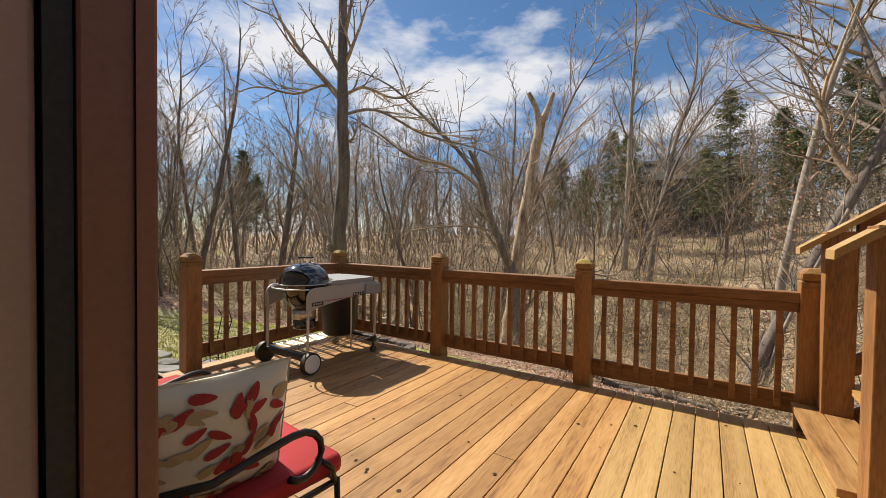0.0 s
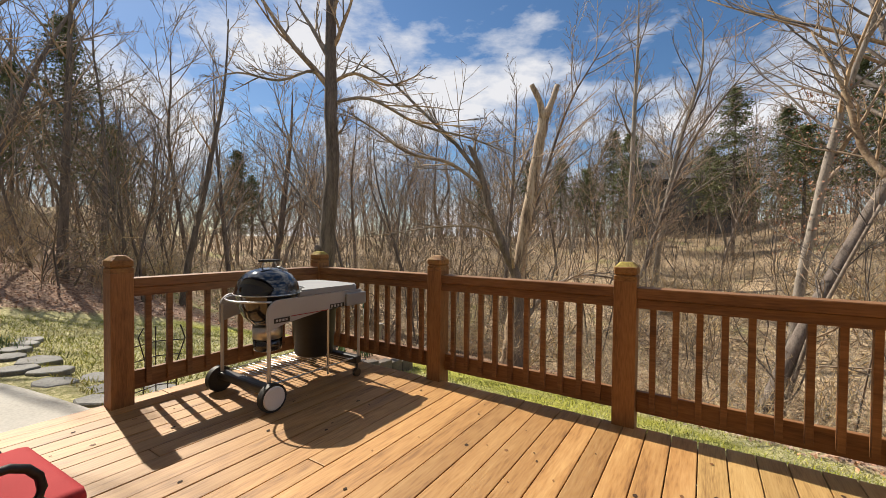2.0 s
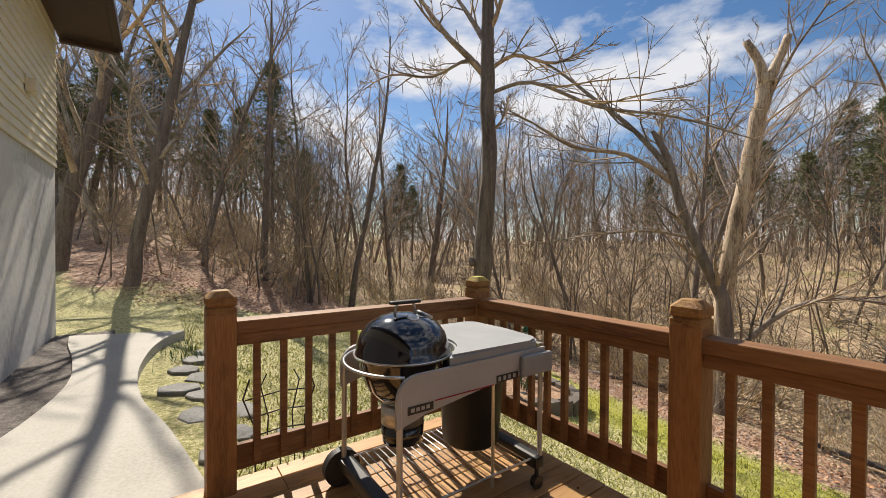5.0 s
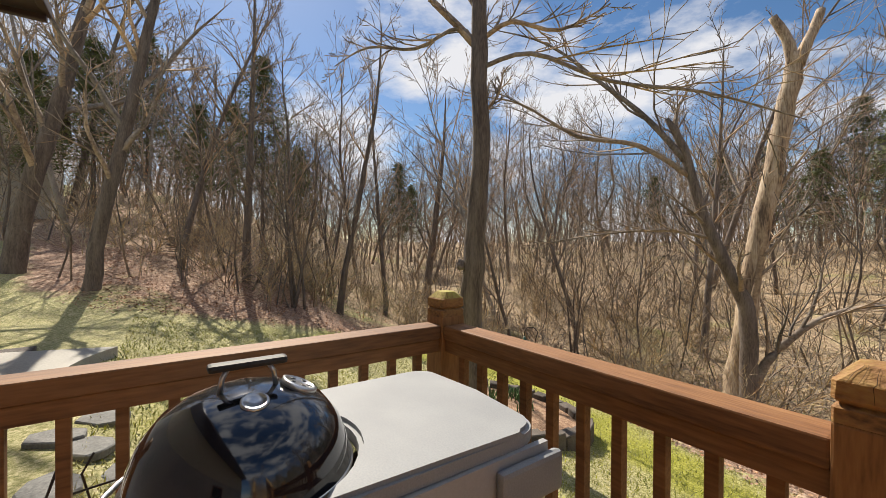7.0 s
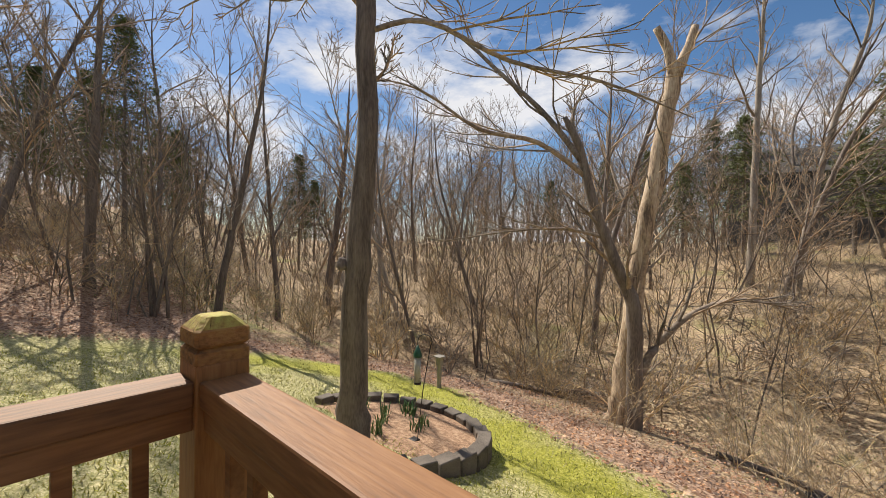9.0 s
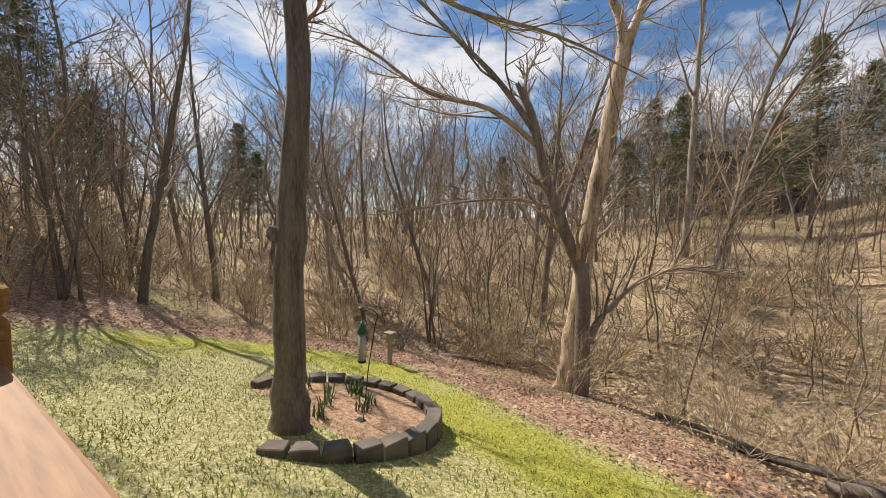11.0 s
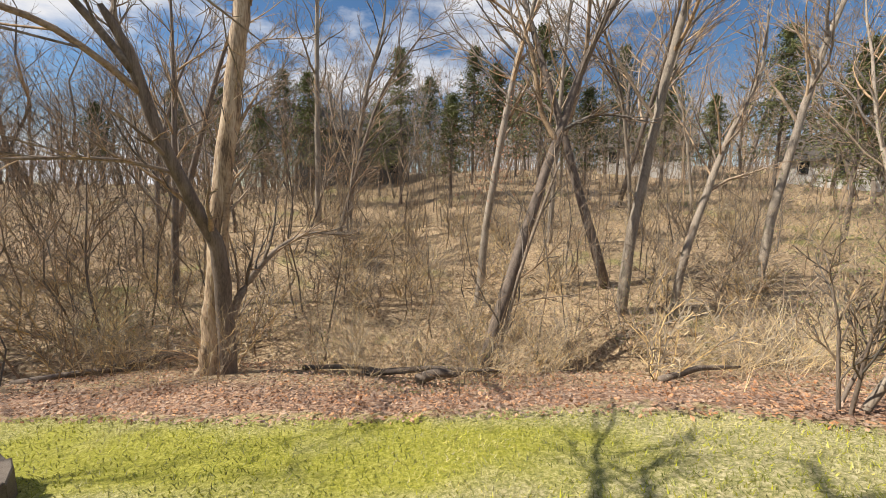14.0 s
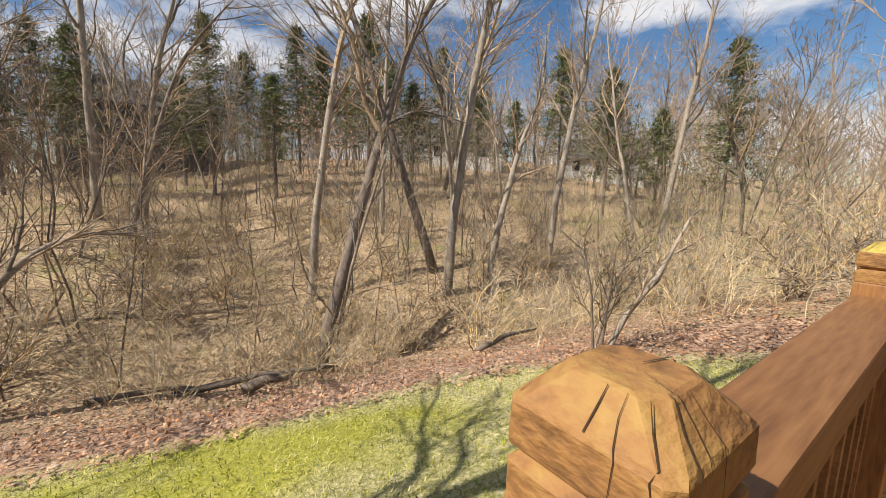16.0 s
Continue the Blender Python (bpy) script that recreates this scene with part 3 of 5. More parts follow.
def rail_section(a, b, n):
    """Heavy top and bottom rails between two posts, with square balusters."""
    a, b = Vector((*a, 0)), Vector((*b, 0))
    d = (b - a)
    length = d.length
    u = d.normalized()
    r = thing("railing", "brown-stained wooden deck railing with square balusters", "railing", a, "deck railings")
    r.rotation_euler = (0, 0, math.atan2(u.y, u.x))
    part("top_rail", box(POST, -0.062, 0.855, length - POST, 0.062, 0.925, 0.007), rail_m, r)
    part("upper_board", box(POST, -0.05, 0.79, length - POST, -0.012, 0.853, 0.004), rail_m, r)
    part("upper_board", box(POST, 0.03, 0.79, length - POST, 0.05, 0.853, 0.004), rail_m, r)
    part("bottom_rail", box(POST, -0.05, 0.085, length - POST, -0.012, 0.225, 0.005), rail_m, r)
    first = None
    for k in range(n):
        x = POST + (length - 2 * POST) * (k + 0.75) / (n + 0.5)
        if first is None:
            first = part("baluster", box(-0.018, -0.010, 0.12, 0.018, 0.026, 0.85, 0.003), rail_m, r)
            ob = first
        else:
            ob = new("baluster", first.data)
            ob.parent = r
        ob.location = (x, 0, 0)
    return r


rail_section((X_LEFT, Y_BACK), (X_LEFT, 1.82), 11)
rail_section((-2.41, Y_BACK), (X_LEFT, Y_BACK), 10)
rail_section((-0.88, Y_BACK), (-2.41, Y_BACK), 10)
rail_section((0.60, Y_BACK), (-0.88, Y_BACK), 10)


def stairs():
    """Open wooden stair that climbs from the deck beside the house."""
    s = thing("stair", "brown-stained open wooden stair climbing from the deck", "stair", (0, 0, 0))
    run, rise = 0.26, 0.185
    for k in range(7):
        x, z = 0.50 + run * k, rise * (k + 1)
        st = part("tread", box(x, 2.42, z - 0.04, x + 0.138, 3.56, z, 0.004), deck_m, s)
        part("tread", box(x + 0.143, 2.42, z - 0.04, x + 0.281, 3.56, z, 0.004), deck_m, s)
    for y in (2.44, 3.52):
        v = [(0.56, y, 0), (0.86, y, 0), (2.4, y, 1.10), (2.4, y, 1.36), (0.56, y, 0.06)]
        v += [(a, b - 0.04, c) for a, b, c in v]
        f = [(0, 1, 2, 3, 4), (9, 8, 7, 6, 5)] + [(i, (i + 1) % 5, 5 + (i + 1) % 5, 5 + i) for i in range(5)]
        mesh_ob("stringer", v, f, rail_m, s)
    slope = rise / run
    for y, xp in ((3.50, 0.70), (2.36, 0.64)):
        part("stair_post", box(xp - 0.075, y - 0.07, 0.0, xp + 0.075, y + 0.07, 1.33, 0.005), post_m, s)
        part("stair_post", box(2.3, y - 0.07, 0.0, 2.44, y + 0.07, 2.5, 0.005), post_m, s)
        for w, z0, z1, nm in ((0.075, 1.33, 1.37, "handrail"), (0.03, 1.19, 1.325, "rail_board"), (0.03, 0.38, 0.5, "rail_board")):
            xs, xe = (xp - 0.2, 2.5) if nm == "handrail" else (xp + 0.076, 2.3)
            v = []
            for x in (xs, xe):
                dz = (x - xp) * slope
                v += [(x, y - w, z0 + dz), (x, y + w, z0 + dz), (x, y + w, z1 + dz), (x, y - w, z1 + dz)]
            f = [(0, 1, 2, 3), (7, 6, 5, 4)] + [(i, (i + 1) % 4, 4 + (i + 1) % 4, 4 + i) for i in range(4)]
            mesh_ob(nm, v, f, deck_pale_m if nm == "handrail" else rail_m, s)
        for k in range(9):
            x = xp + 0.2 + 0.155 * k
            dz = (x - xp) * slope
            part("baluster", box(x - 0.018, y - 0.018, 0.45 + dz, x + 0.018, y + 0.018, 1.2 + dz, 0.003), rail_m, s)


stairs()


def deck_frame():
    d = thing("deck_frame", "dark wooden joists and skirt under the deck", "deck frame", (0, 0, 0), kind="structure")
    part("rim_joist", box(DECK_X0 + 0.02, DECK_Y1 - 0.06, -0.24, DECK_X1, DECK_Y1 - 0.02, -0.04), rail_m, d)
    part("rim_joist", box(DECK_X0 + 0.02, 0.24, -0.24, DECK_X0 + 0.06, DECK_Y1 - 0.06, -0.04), rail_m, d)
    for k in range(7):
        part("joist", box(DECK_X0 + 0.07, 0.4 + 0.45 * k, -0.24, DECK_X1, 0.44 + 0.45 * k, -0.04), rail_m, d)


deck_frame()


# ---- trees ----
def grow(rng, lists, start, way, length, radius, level, deepest, rise=0.12, wob=0.16, kids=(12, 6, 4), low=0.3, thin=0.005):
    """Adds a limb and, level by level, its side shoots to the lists (one list per level)."""
    segs = (9, 6, 4, 2)[min(level, 3)]
    sides = (9, 4, 3, 3)[min(level, 3)]
    pts, rad = [start.copy()], [radius]
    d = way.normalized()
    for i in range(segs):
        d = (d + Vector((rng.gauss(0, wob), rng.gauss(0, wob), rng.gauss(0, wob * 0.6) + rise))).normalized()
        pts.append(pts[-1] + d * (length / segs))
        rad.append(max(thin, radius * (1 - (i + 1) / segs) ** 0.8 * 0.92 + thin))
    v, f = lists[min(level, len(lists) - 1)]
    tube_lists(v, f, pts, rad, sides)
    if level < deepest:
        sprout(rng, lists, pts, rad, length, level, deepest, rise, wob, kids, low, thin)
    return pts, rad


def sprout(rng, lists, pts, rad, length, level, deepest, rise=0.12, wob=0.16, kids=(12, 6, 4), low=0.3, thin=0.005, reach=0.42):
    n = kids[min(level, len(kids) - 1)]
    last = len(pts) - 1
    for k in range(n):
        t = low + (1 - low) * (k + rng.random()) / n
        p = min(t, 0.999) * last
        i = int(p)
        at = pts[i].lerp(pts[i + 1], p - i)
        along = (pts[i + 1] - pts[i]).normalized()
        a = rng.uniform(0, 2 * math.pi)
        side = Vector((math.cos(a), math.sin(a), 0))
        side = (side - along * side.dot(along)).normalized()
        way = along * rng.uniform(0.7, 1.2) + side * rng.uniform(0.45, 1.0)
        ln = length * reach * (1.15 - 0.75 * t) * rng.uniform(0.7, 1.3)
        grow(rng, lists, at, way, ln, max(thin, rad[i] * rng.uniform(0.35, 0.6)), level + 1, deepest, rise, wob, kids, 0.2, thin)


def tree_meshes(seed, height, radius, lean=(0, 0), deepest=3, kids=(13, 6, 4), low=0.3, wob=0.07, rise=0.06, thin=0.006, stems=1):
    rng = random.Random(seed)
    lists = [([], []), ([], [])]
    for s in range(stems):
        way = Vector((lean[0] + (rng.gauss(0, 0.2) if stems > 1 else 0), lean[1] + (rng.gauss(0, 0.2) if stems > 1 else 0), 1))
        root = Vector((rng.gauss(0, 0.12), rng.gauss(0, 0.12), -0.3)) if stems > 1 else Vector((0, 0, -0.3))
        grow(rng, lists, root, way, height * rng.uniform(0.8, 1.0), radius, 0, deepest, rise, wob, kids, low, thin)
    return lists


def tree(label, at, lists, trunk_mat, crown_mat, name="tree", group=""):
    t = thing(name, label, "tree", (at[0], at[1], ground_z(at[0], at[1])), group)
    mesh_ob("trunk", *lists[0], trunk_mat, t, smooth=True)
    mesh_ob("crown", *lists[1], crown_mat, t, smooth=True)
    return t


def shaped_tree(seed, label, at, stem, radii, limbs, trunk_mat, crown_mat, kids=(10, 7, 5), low=0.45, thin=0.005, deepest=3, reach=0.4):
    """A tree whose trunk and main limbs follow given lines (places relative to its foot)."""
    rng = random.Random(seed)
    lists = [([], []), ([], [])]

    def bend(line, r):
        pts, rad = [], []
        for i in range(len(line) - 1):
            p0, p1, p2, p3 = (Vector(line[j]) for j in (max(i - 1, 0), i, i + 1, min(i + 2, len(line) - 1)))
            for k in range(4):
                t = k / 4
                q = 0.5 * (2 * p1 + (p2 - p0) * t + (2 * p0 - 5 * p1 + 4 * p2 - p3) * t * t + (3 * p1 - p0 - 3 * p2 + p3) * t ** 3)
                s = r[i] + (r[i + 1] - r[i]) * t
                pts.append(q + Vector((rng.gauss(0, 1), rng.gauss(0, 1), 0)) * s * 0.07)
                rad.append(s * rng.uniform(0.96, 1.05))
        pts.append(Vector(line[-1]))
        rad.append(r[-1])
        return pts, rad
    pts, rad = bend(stem, radii)
    tube_lists(*lists[0], pts, rad, 14)
    length = sum((b - a).length for a, b in zip(pts, pts[1:]))
    if kids[0]:
        sprout(rng, lists, pts, rad, length * 0.8, 0, deepest, 0.08, 0.13, kids, low, thin, reach)
    for line, r in limbs:
        p, q = bend(line, r)
        tube_lists(*lists[1], p, q, 7)
        ln = sum((b - a).length for a, b in zip(p, p[1:]))
        if r[-1] < 0.05:
            sprout(rng, lists, p, q, ln, 1, 3, 0.06, 0.16, (9, 12, 7), 0.15, thin, 0.42)
    return tree(label, at, lists, trunk_mat, crown_mat)


def side(deg, a, z, b=0.0):
    """A point a metres to the right and b ahead of a foot, as one facing deg sees it."""
    r = radians(deg)
    return (a * math.cos(r) - b * math.sin(r), a * math.sin(r) + b * math.cos(r), z)


# the tall tree in the planting bed, with a healed knot
big = shaped_tree(11, "tall grey-barked bare tree with a healed knot, in the planting bed", (-7.07, 6.29),
    [side(42, 0, -0.2), side(42, 0.0, 0.15), side(42, 0.02, 0.9), side(42, 0.05, 2.3), side(42, 0.15, 3.9), side(42, 0.12, 5.6), side(42, 0.1, 8.0), side(42, 0.0, 12.5)],
    [0.31, 0.225, 0.185, 0.165, 0.14, 0.125, 0.095, 0.03],
    [([side(42, 0.14, 5.35), side(42, 0.9, 5.5), side(42, 2.0, 5.0), side(42, 3.2, 4.75), side(42, 4.4, 4.3)], [0.038, 0.034, 0.028, 0.02, 0.007]),
     ([side(42, 0.12, 5.6), side(42, -0.2, 6.0), side(42, -0.9, 5.75), side(42, -1.7, 5.85), side(42, -2.3, 5.6)], [0.036, 0.032, 0.026, 0.02, 0.007]),
     ([side(42, 0.12, 5.75), side(42, 0.6, 6.0), side(42, 1.3, 5.8), side(42, 2.0, 6.1)], [0.04, 0.035, 0.025, 0.008]),
     ([side(42, 0.14, 4.6), side(42, 0.4, 4.9), side(42, 0.5, 5.3)], [0.03, 0.02, 0.008])],
    bark_m, twig_m, kids=(10, 6, 4), low=0.66)
bm = bmesh.new()
bmesh.ops.create_icosphere(bm, subdivisions=3, radius=0.085)
for vert in bm.verts:
    vert.co *= 1 + 0.35 * noise.noise(vert.co * 14)
    if vert.co.x * -0.743 + vert.co.y * -0.669 > 0.055:
        vert.co *= 0.75
bmesh.ops.translate(bm, verts=bm.verts, vec=side(42, -0.12, 2.34, -0.09))
part("knot", bm, bark_m, big, "healed grey knot", True)

# the barkless forked snag and the living tree beside it
shaped_tree(12, "pale barkless dead tree with a broken forked top", (-5.95, 13.35),
    [side(42, 0, -0.3), side(42, 0, 0.3), side(42, 0.1, 1.8, -0.05), side(42, 0.3, 4.0, -0.15), side(42, 0.62, 6.2, -0.25), side(42, 0.88, 8.0, -0.35), side(42, 0.95, 8.6, -0.4)],
    [0.48, 0.32, 0.25, 0.2, 0.185, 0.17, 0.16],
    [([side(42, 0.9, 8.35, -0.4), side(42, 0.74, 8.95, -0.4), side(42, 0.48, 9.45, -0.4)], [0.13, 0.1, 0.085]),
     ([side(42, 0.95, 8.35, -0.4), side(42, 1.18, 8.9, -0.4), side(42, 1.38, 9.5, -0.4)], [0.14, 0.105, 0.085])],
    snag_m, snag_m, kids=(0, 0, 0))
shaped_tree(13, "dark bare tree with long crooked limbs beside a dead trunk", (-5.72, 13.1),
    [side(42, 0.1, -0.3), side(42, 0.15, 1.3), side(42, 0.08, 2.9), side(42, -0.2, 3.6), side(42, -0.8, 5.0), side(42, -1.25, 6.6), side(42, -1.6, 7.3)],
    [0.24, 0.18, 0.16, 0.14, 0.12, 0.1, 0.05],
    [([side(42, -1.2, 6.3), side(42, -2.0, 7.3), side(42, -3.0, 8.2), side(42, -4.3, 9.3), side(42, -5.6, 9.8)], [0.08, 0.065, 0.05, 0.03, 0.01]),
     ([side(42, -1.05, 5.9), side(42, -2.2, 6.7), side(42, -3.6, 7.0), side(42, -5.0, 7.9), side(42, -6.4, 8.2)], [0.07, 0.06, 0.045, 0.025, 0.008]),
     ([side(42, -0.6, 4.5), side(42, -1.6, 4.7), side(42, -3.0, 4.6), side(42, -4.8, 4.3)], [0.045, 0.035, 0.02, 0.007]),
     ([side(42, 0.3, 1.3), side(42, 0.6, 1.9), side(42, 1.4, 2.7), side(42, 2.6, 3.1), side(42, 4.2, 2.8)], [0.11, 0.09, 0.065, 0.04, 0.01]),
     ([side(42, 0.15, 2.7), side(42, 0.35, 4.0), side(42, 0.55, 5.3), side(42, 1.3, 6.6)], [0.08, 0.065, 0.05, 0.015]),
     ([side(42, -1.25, 6.6), side(42, -1.4, 7.4), side(42, -1.0, 8.2)], [0.05, 0.035, 0.01])],
    bark_m, twig_m, kids=(5, 6, 4), low=0.3, reach=0.3)
# the leaning tree by the gully
shaped_tree(14, "grey bare tree leaning over the gully", (0.8, 13.9),
    [side(-25, -0.1, -0.3), side(-25, 0.1, 0.7), side(-25, 0.75, 3.2, 0.5), side(-25, 1.55, 6.0, 1.7), side(-25, 1.95, 7.2, 2.1), side(-25, 2.5, 9.0, 2.3), side(-25, 3.4, 11.0, 2.4), side(-25, 5.0, 12.6, 2.5), side(-25, 7.0, 13.4, 2.5)],
    [0.27, 0.19, 0.16, 0.14, 0.13, 0.11, 0.09, 0.06, 0.025],
    [([side(-25, 1.85, 6.9, 2.0), side(-25, 1.35, 7.8, 2.0), side(-25, 1.0, 9.4, 1.8), side(-25, 0.4, 11.0, 1.6)], [0.1, 0.08, 0.055, 0.02]),
     ([side(-25, 0.35, 0.1), side(-25, 0.9, 3.0, 0.3), side(-25, 1.9, 6.2, 1.0)], [0.06, 0.05, 0.035]),
     ([side(-25, 1.95, 7.2, 2.1), side(-25, 3.0, 7.6, 1.8), side(-25, 4.2, 7.3, 1.4)], [0.07, 0.05, 0.015])],
    bark_m, twig_m, kids=(9, 7, 5), low=0.5)
SLOPE_TREES = ((21, (1.95, 18.0), 1.6, 15.0, 0.17), (22, (5.93, 14.90), 1.5, 15.0, 0.2), (23, (7.39, 14.28), 1.6, 9.5, 0.14), (24, (11.53, 14.88), 1.6, 14.0, 0.17), (25, (16.42, 12.42), 1.4, 14.0, 0.17), (26, (-2.95, 28.0), 1.9, 15.0, 0.18), (27, (-4.83, 30.8), 0.3, 19.0, 0.22), (28, (7.0, 22.0), 0.4, 15.0, 0.15))
for seed, at, top, h, r in SLOPE_TREES:
    shaped_tree(seed, "slender pale-barked bare tree on the wooded slope", at,
        [side(-18.6, 0, -0.3), side(-18.6, top * 0.15, h * 0.2), side(-18.6, top * 0.45, h * 0.42), side(-18.6, top * 0.75, h * 0.6), side(-18.6, top * 1.2, h * 0.8), side(-18.6, top * 1.2, h)],
        [r * 1.0, r * 0.82, r * 0.72, r * 0.58, r * 0.36, 0.018], [], pale_bark_m, twig_m, kids=(14, 6, 4), low=0.38)
# darker trees behind the lawn and the walk
for seed, at, deg, top, h, r, lean in ((31, (-15.9, 0.9), 80, 1.9, 13.0, 0.17, 1), (32, (-18.5, -1.06), 85, 2.4, 14.0, 0.23, 1), (33, (-19.2, 5.06), 65, 0.3, 12.0, 0.14, 1), (34, (-17.5, 8.15), 60, 1.6, 11.5, 0.12, 1), (35, (-24.8, 16.96), 55, 1.2, 14.0, 0.24, 1), (36, (-13.9, 18.33), 42, -2.3, 10.0, 0.1, 1), (37, (-21.0, 12.0), 50, -0.8, 12.0, 0.12, 1), (38, (-14.5, 14.8), 42, -1.8, 9.0, 0.08, 1), (39, (-9.0, 19.5), 30, 0.5, 12.0, 0.12, 1), (40, (-17.0, -3.0), 85, 1.0, 13.0, 0.2, 1)):
    shaped_tree(seed, "dark-barked bare tree at the edge of the lawn", at,
        [side(deg, 0, -0.3), side(deg, top * 0.1, h * 0.12), side(deg, top * 0.35, h * 0.3), side(deg, top * 0.6, h * 0.5), side(deg, top * 0.9, h * 0.75), side(deg, top, h)],
        [r * 1.3, r, r * 0.9, r * 0.75, r * 0.45, 0.02], [], bark_m, twig_m, kids=(13, 7, 4), low=0.3)
for seed, at, stems, h in ((41, (-16.9, 6.35), 5, 8.0), (42, (-12.5, 16.2), 3, 6.0), (43, (2.82, 6.87), 3, 2.4), (44, (-20.5, 9.0), 4, 9.0)):
    tree("clump of thin dark bare stems from one foot", at, tree_meshes(seed, h, 0.055 if h > 3 else 0.025, stems=stems, deepest=2 if h > 3 else 3, kids=(10, 5, 4), low=0.25, thin=0.004), bark_m, twig_m, "tree", "stem clumps")
shaped_tree(45, "low bare sapling with one long leaning branch", (2.95, 6.75),
    [side(-18.6, 0, -0.1), side(-18.6, 0.3, 0.5), side(-18.6, 0.9, 1.2), side(-18.6, 1.5, 2.2)], [0.05, 0.045, 0.04, 0.015],
    [], pale_bark_m, twig_m, kids=(7, 5, 4), low=0.3)


def branching(gen, feet, heights, radii, nb, nt, low, thin, tilt=0.09):
    """Bare stems with branches and twigs at the given feet, as rows of start, end and two radii."""
    n = len(feet)
    h, r = gen.uniform(*heights, n), gen.uniform(*radii, n)
    rows = []
    k = 5
    wob = gen.normal(0, 0.03, (n, k + 1, 3)) * h[:, None, None]
    wob[:, 0] = 0
    lean = np.concatenate([gen.normal(0, tilt, (n, 2)), np.ones((n, 1))], 1)
    t = np.linspace(0, 1, k + 1)
    axis = feet[:, None] + (lean * h[:, None])[:, None] * t[None, :, None] + wob * [1, 1, 0.2]
    thick = np.maximum(thin, r[:, None] * (1 - t[None] * 0.92))
    for i in range(k):
        rows.append((axis[:, i], axis[:, i + 1], thick[:, i], thick[:, i + 1]))
    who = np.repeat(np.arange(n), nb)
    u = low + (0.98 - low) * gen.random(n * nb)
    cell = np.minimum((u * k).astype(int), k - 1)
    part_way = (u * k - cell)[:, None]
    start = axis[who, cell] * (1 - part_way) + axis[who, cell + 1] * part_way
    az = gen.uniform(0, 2 * np.pi, n * nb)
    rise = gen.uniform(0.3, 1.4, n * nb)
    way = np.stack([np.cos(az), np.sin(az), rise], 1) / np.sqrt(1 + rise ** 2)[:, None]
    ln = h[who] * (0.3 + tilt - 0.09) * (1.2 - u) * gen.uniform(0.6, 1.4, n * nb) + 0.25
    rb = np.maximum(thin, r[who] * (1 - u * 0.9) * 0.4)
    mid = start + way * (ln * 0.5)[:, None] + gen.normal(0, 0.06, (n * nb, 3)) * ln[:, None]
    end = mid + (way + [0, 0, 0.35] + gen.normal(0, 0.25, (n * nb, 3))) * (ln * 0.5)[:, None]
    rows += [(start, mid, rb, rb * 0.7), (mid, end, rb * 0.7, np.full(n * nb, thin * 0.6))]
    own = np.repeat(np.arange(n * nb), nt)
    s = gen.uniform(0.15, 1, n * nb * nt)[:, None]
    o = np.where(s < 0.5, start[own] + (mid - start)[own] * s * 2, mid[own] + (end - mid)[own] * (s * 2 - 1))
    tip = o + (way[own] * 0.6 + gen.normal(0, 0.5, (len(own), 3)) + [0, 0, 0.2]) * (ln[own] * gen.uniform(0.2, 0.5, len(own)))[:, None]
    rows.append((o, tip, np.full(len(own), thin), np.full(len(own), thin * 0.4)))
    return [np.concatenate([row[j] for row in rows]) for j in range(4)]


def limb_mesh(name, limbs, mat):
    """One mesh of three-sided tapered limbs."""
    a, b, ra, rb = limbs
    d = b - a
    d = d / np.maximum(np.linalg.norm(d, axis=1, keepdims=True), 1e-6)
    u = np.cross(d, np.array([0.83, 0.41, 0.37]))
    u = u / np.maximum(np.linalg.norm(u, axis=1, keepdims=True), 1e-6)
    w = np.cross(d, u)
    v = np.empty((len(a), 6, 3))
    for k in range(3):
        q = u * math.cos(2.0944 * k) + w * math.sin(2.0944 * k)
        v[:, k], v[:, 3 + k] = a + q * ra[:, None], b + q * rb[:, None]
    f = (np.arange(len(a)) * 6)[:, None, None] + np.array([[0, 1, 4, 3], [1, 2, 5, 4], [2, 0, 3, 5]])[None]
    return mesh_ob(name, v.reshape(-1, 3).tolist(), f.reshape(-1, 4).tolist(), mat)


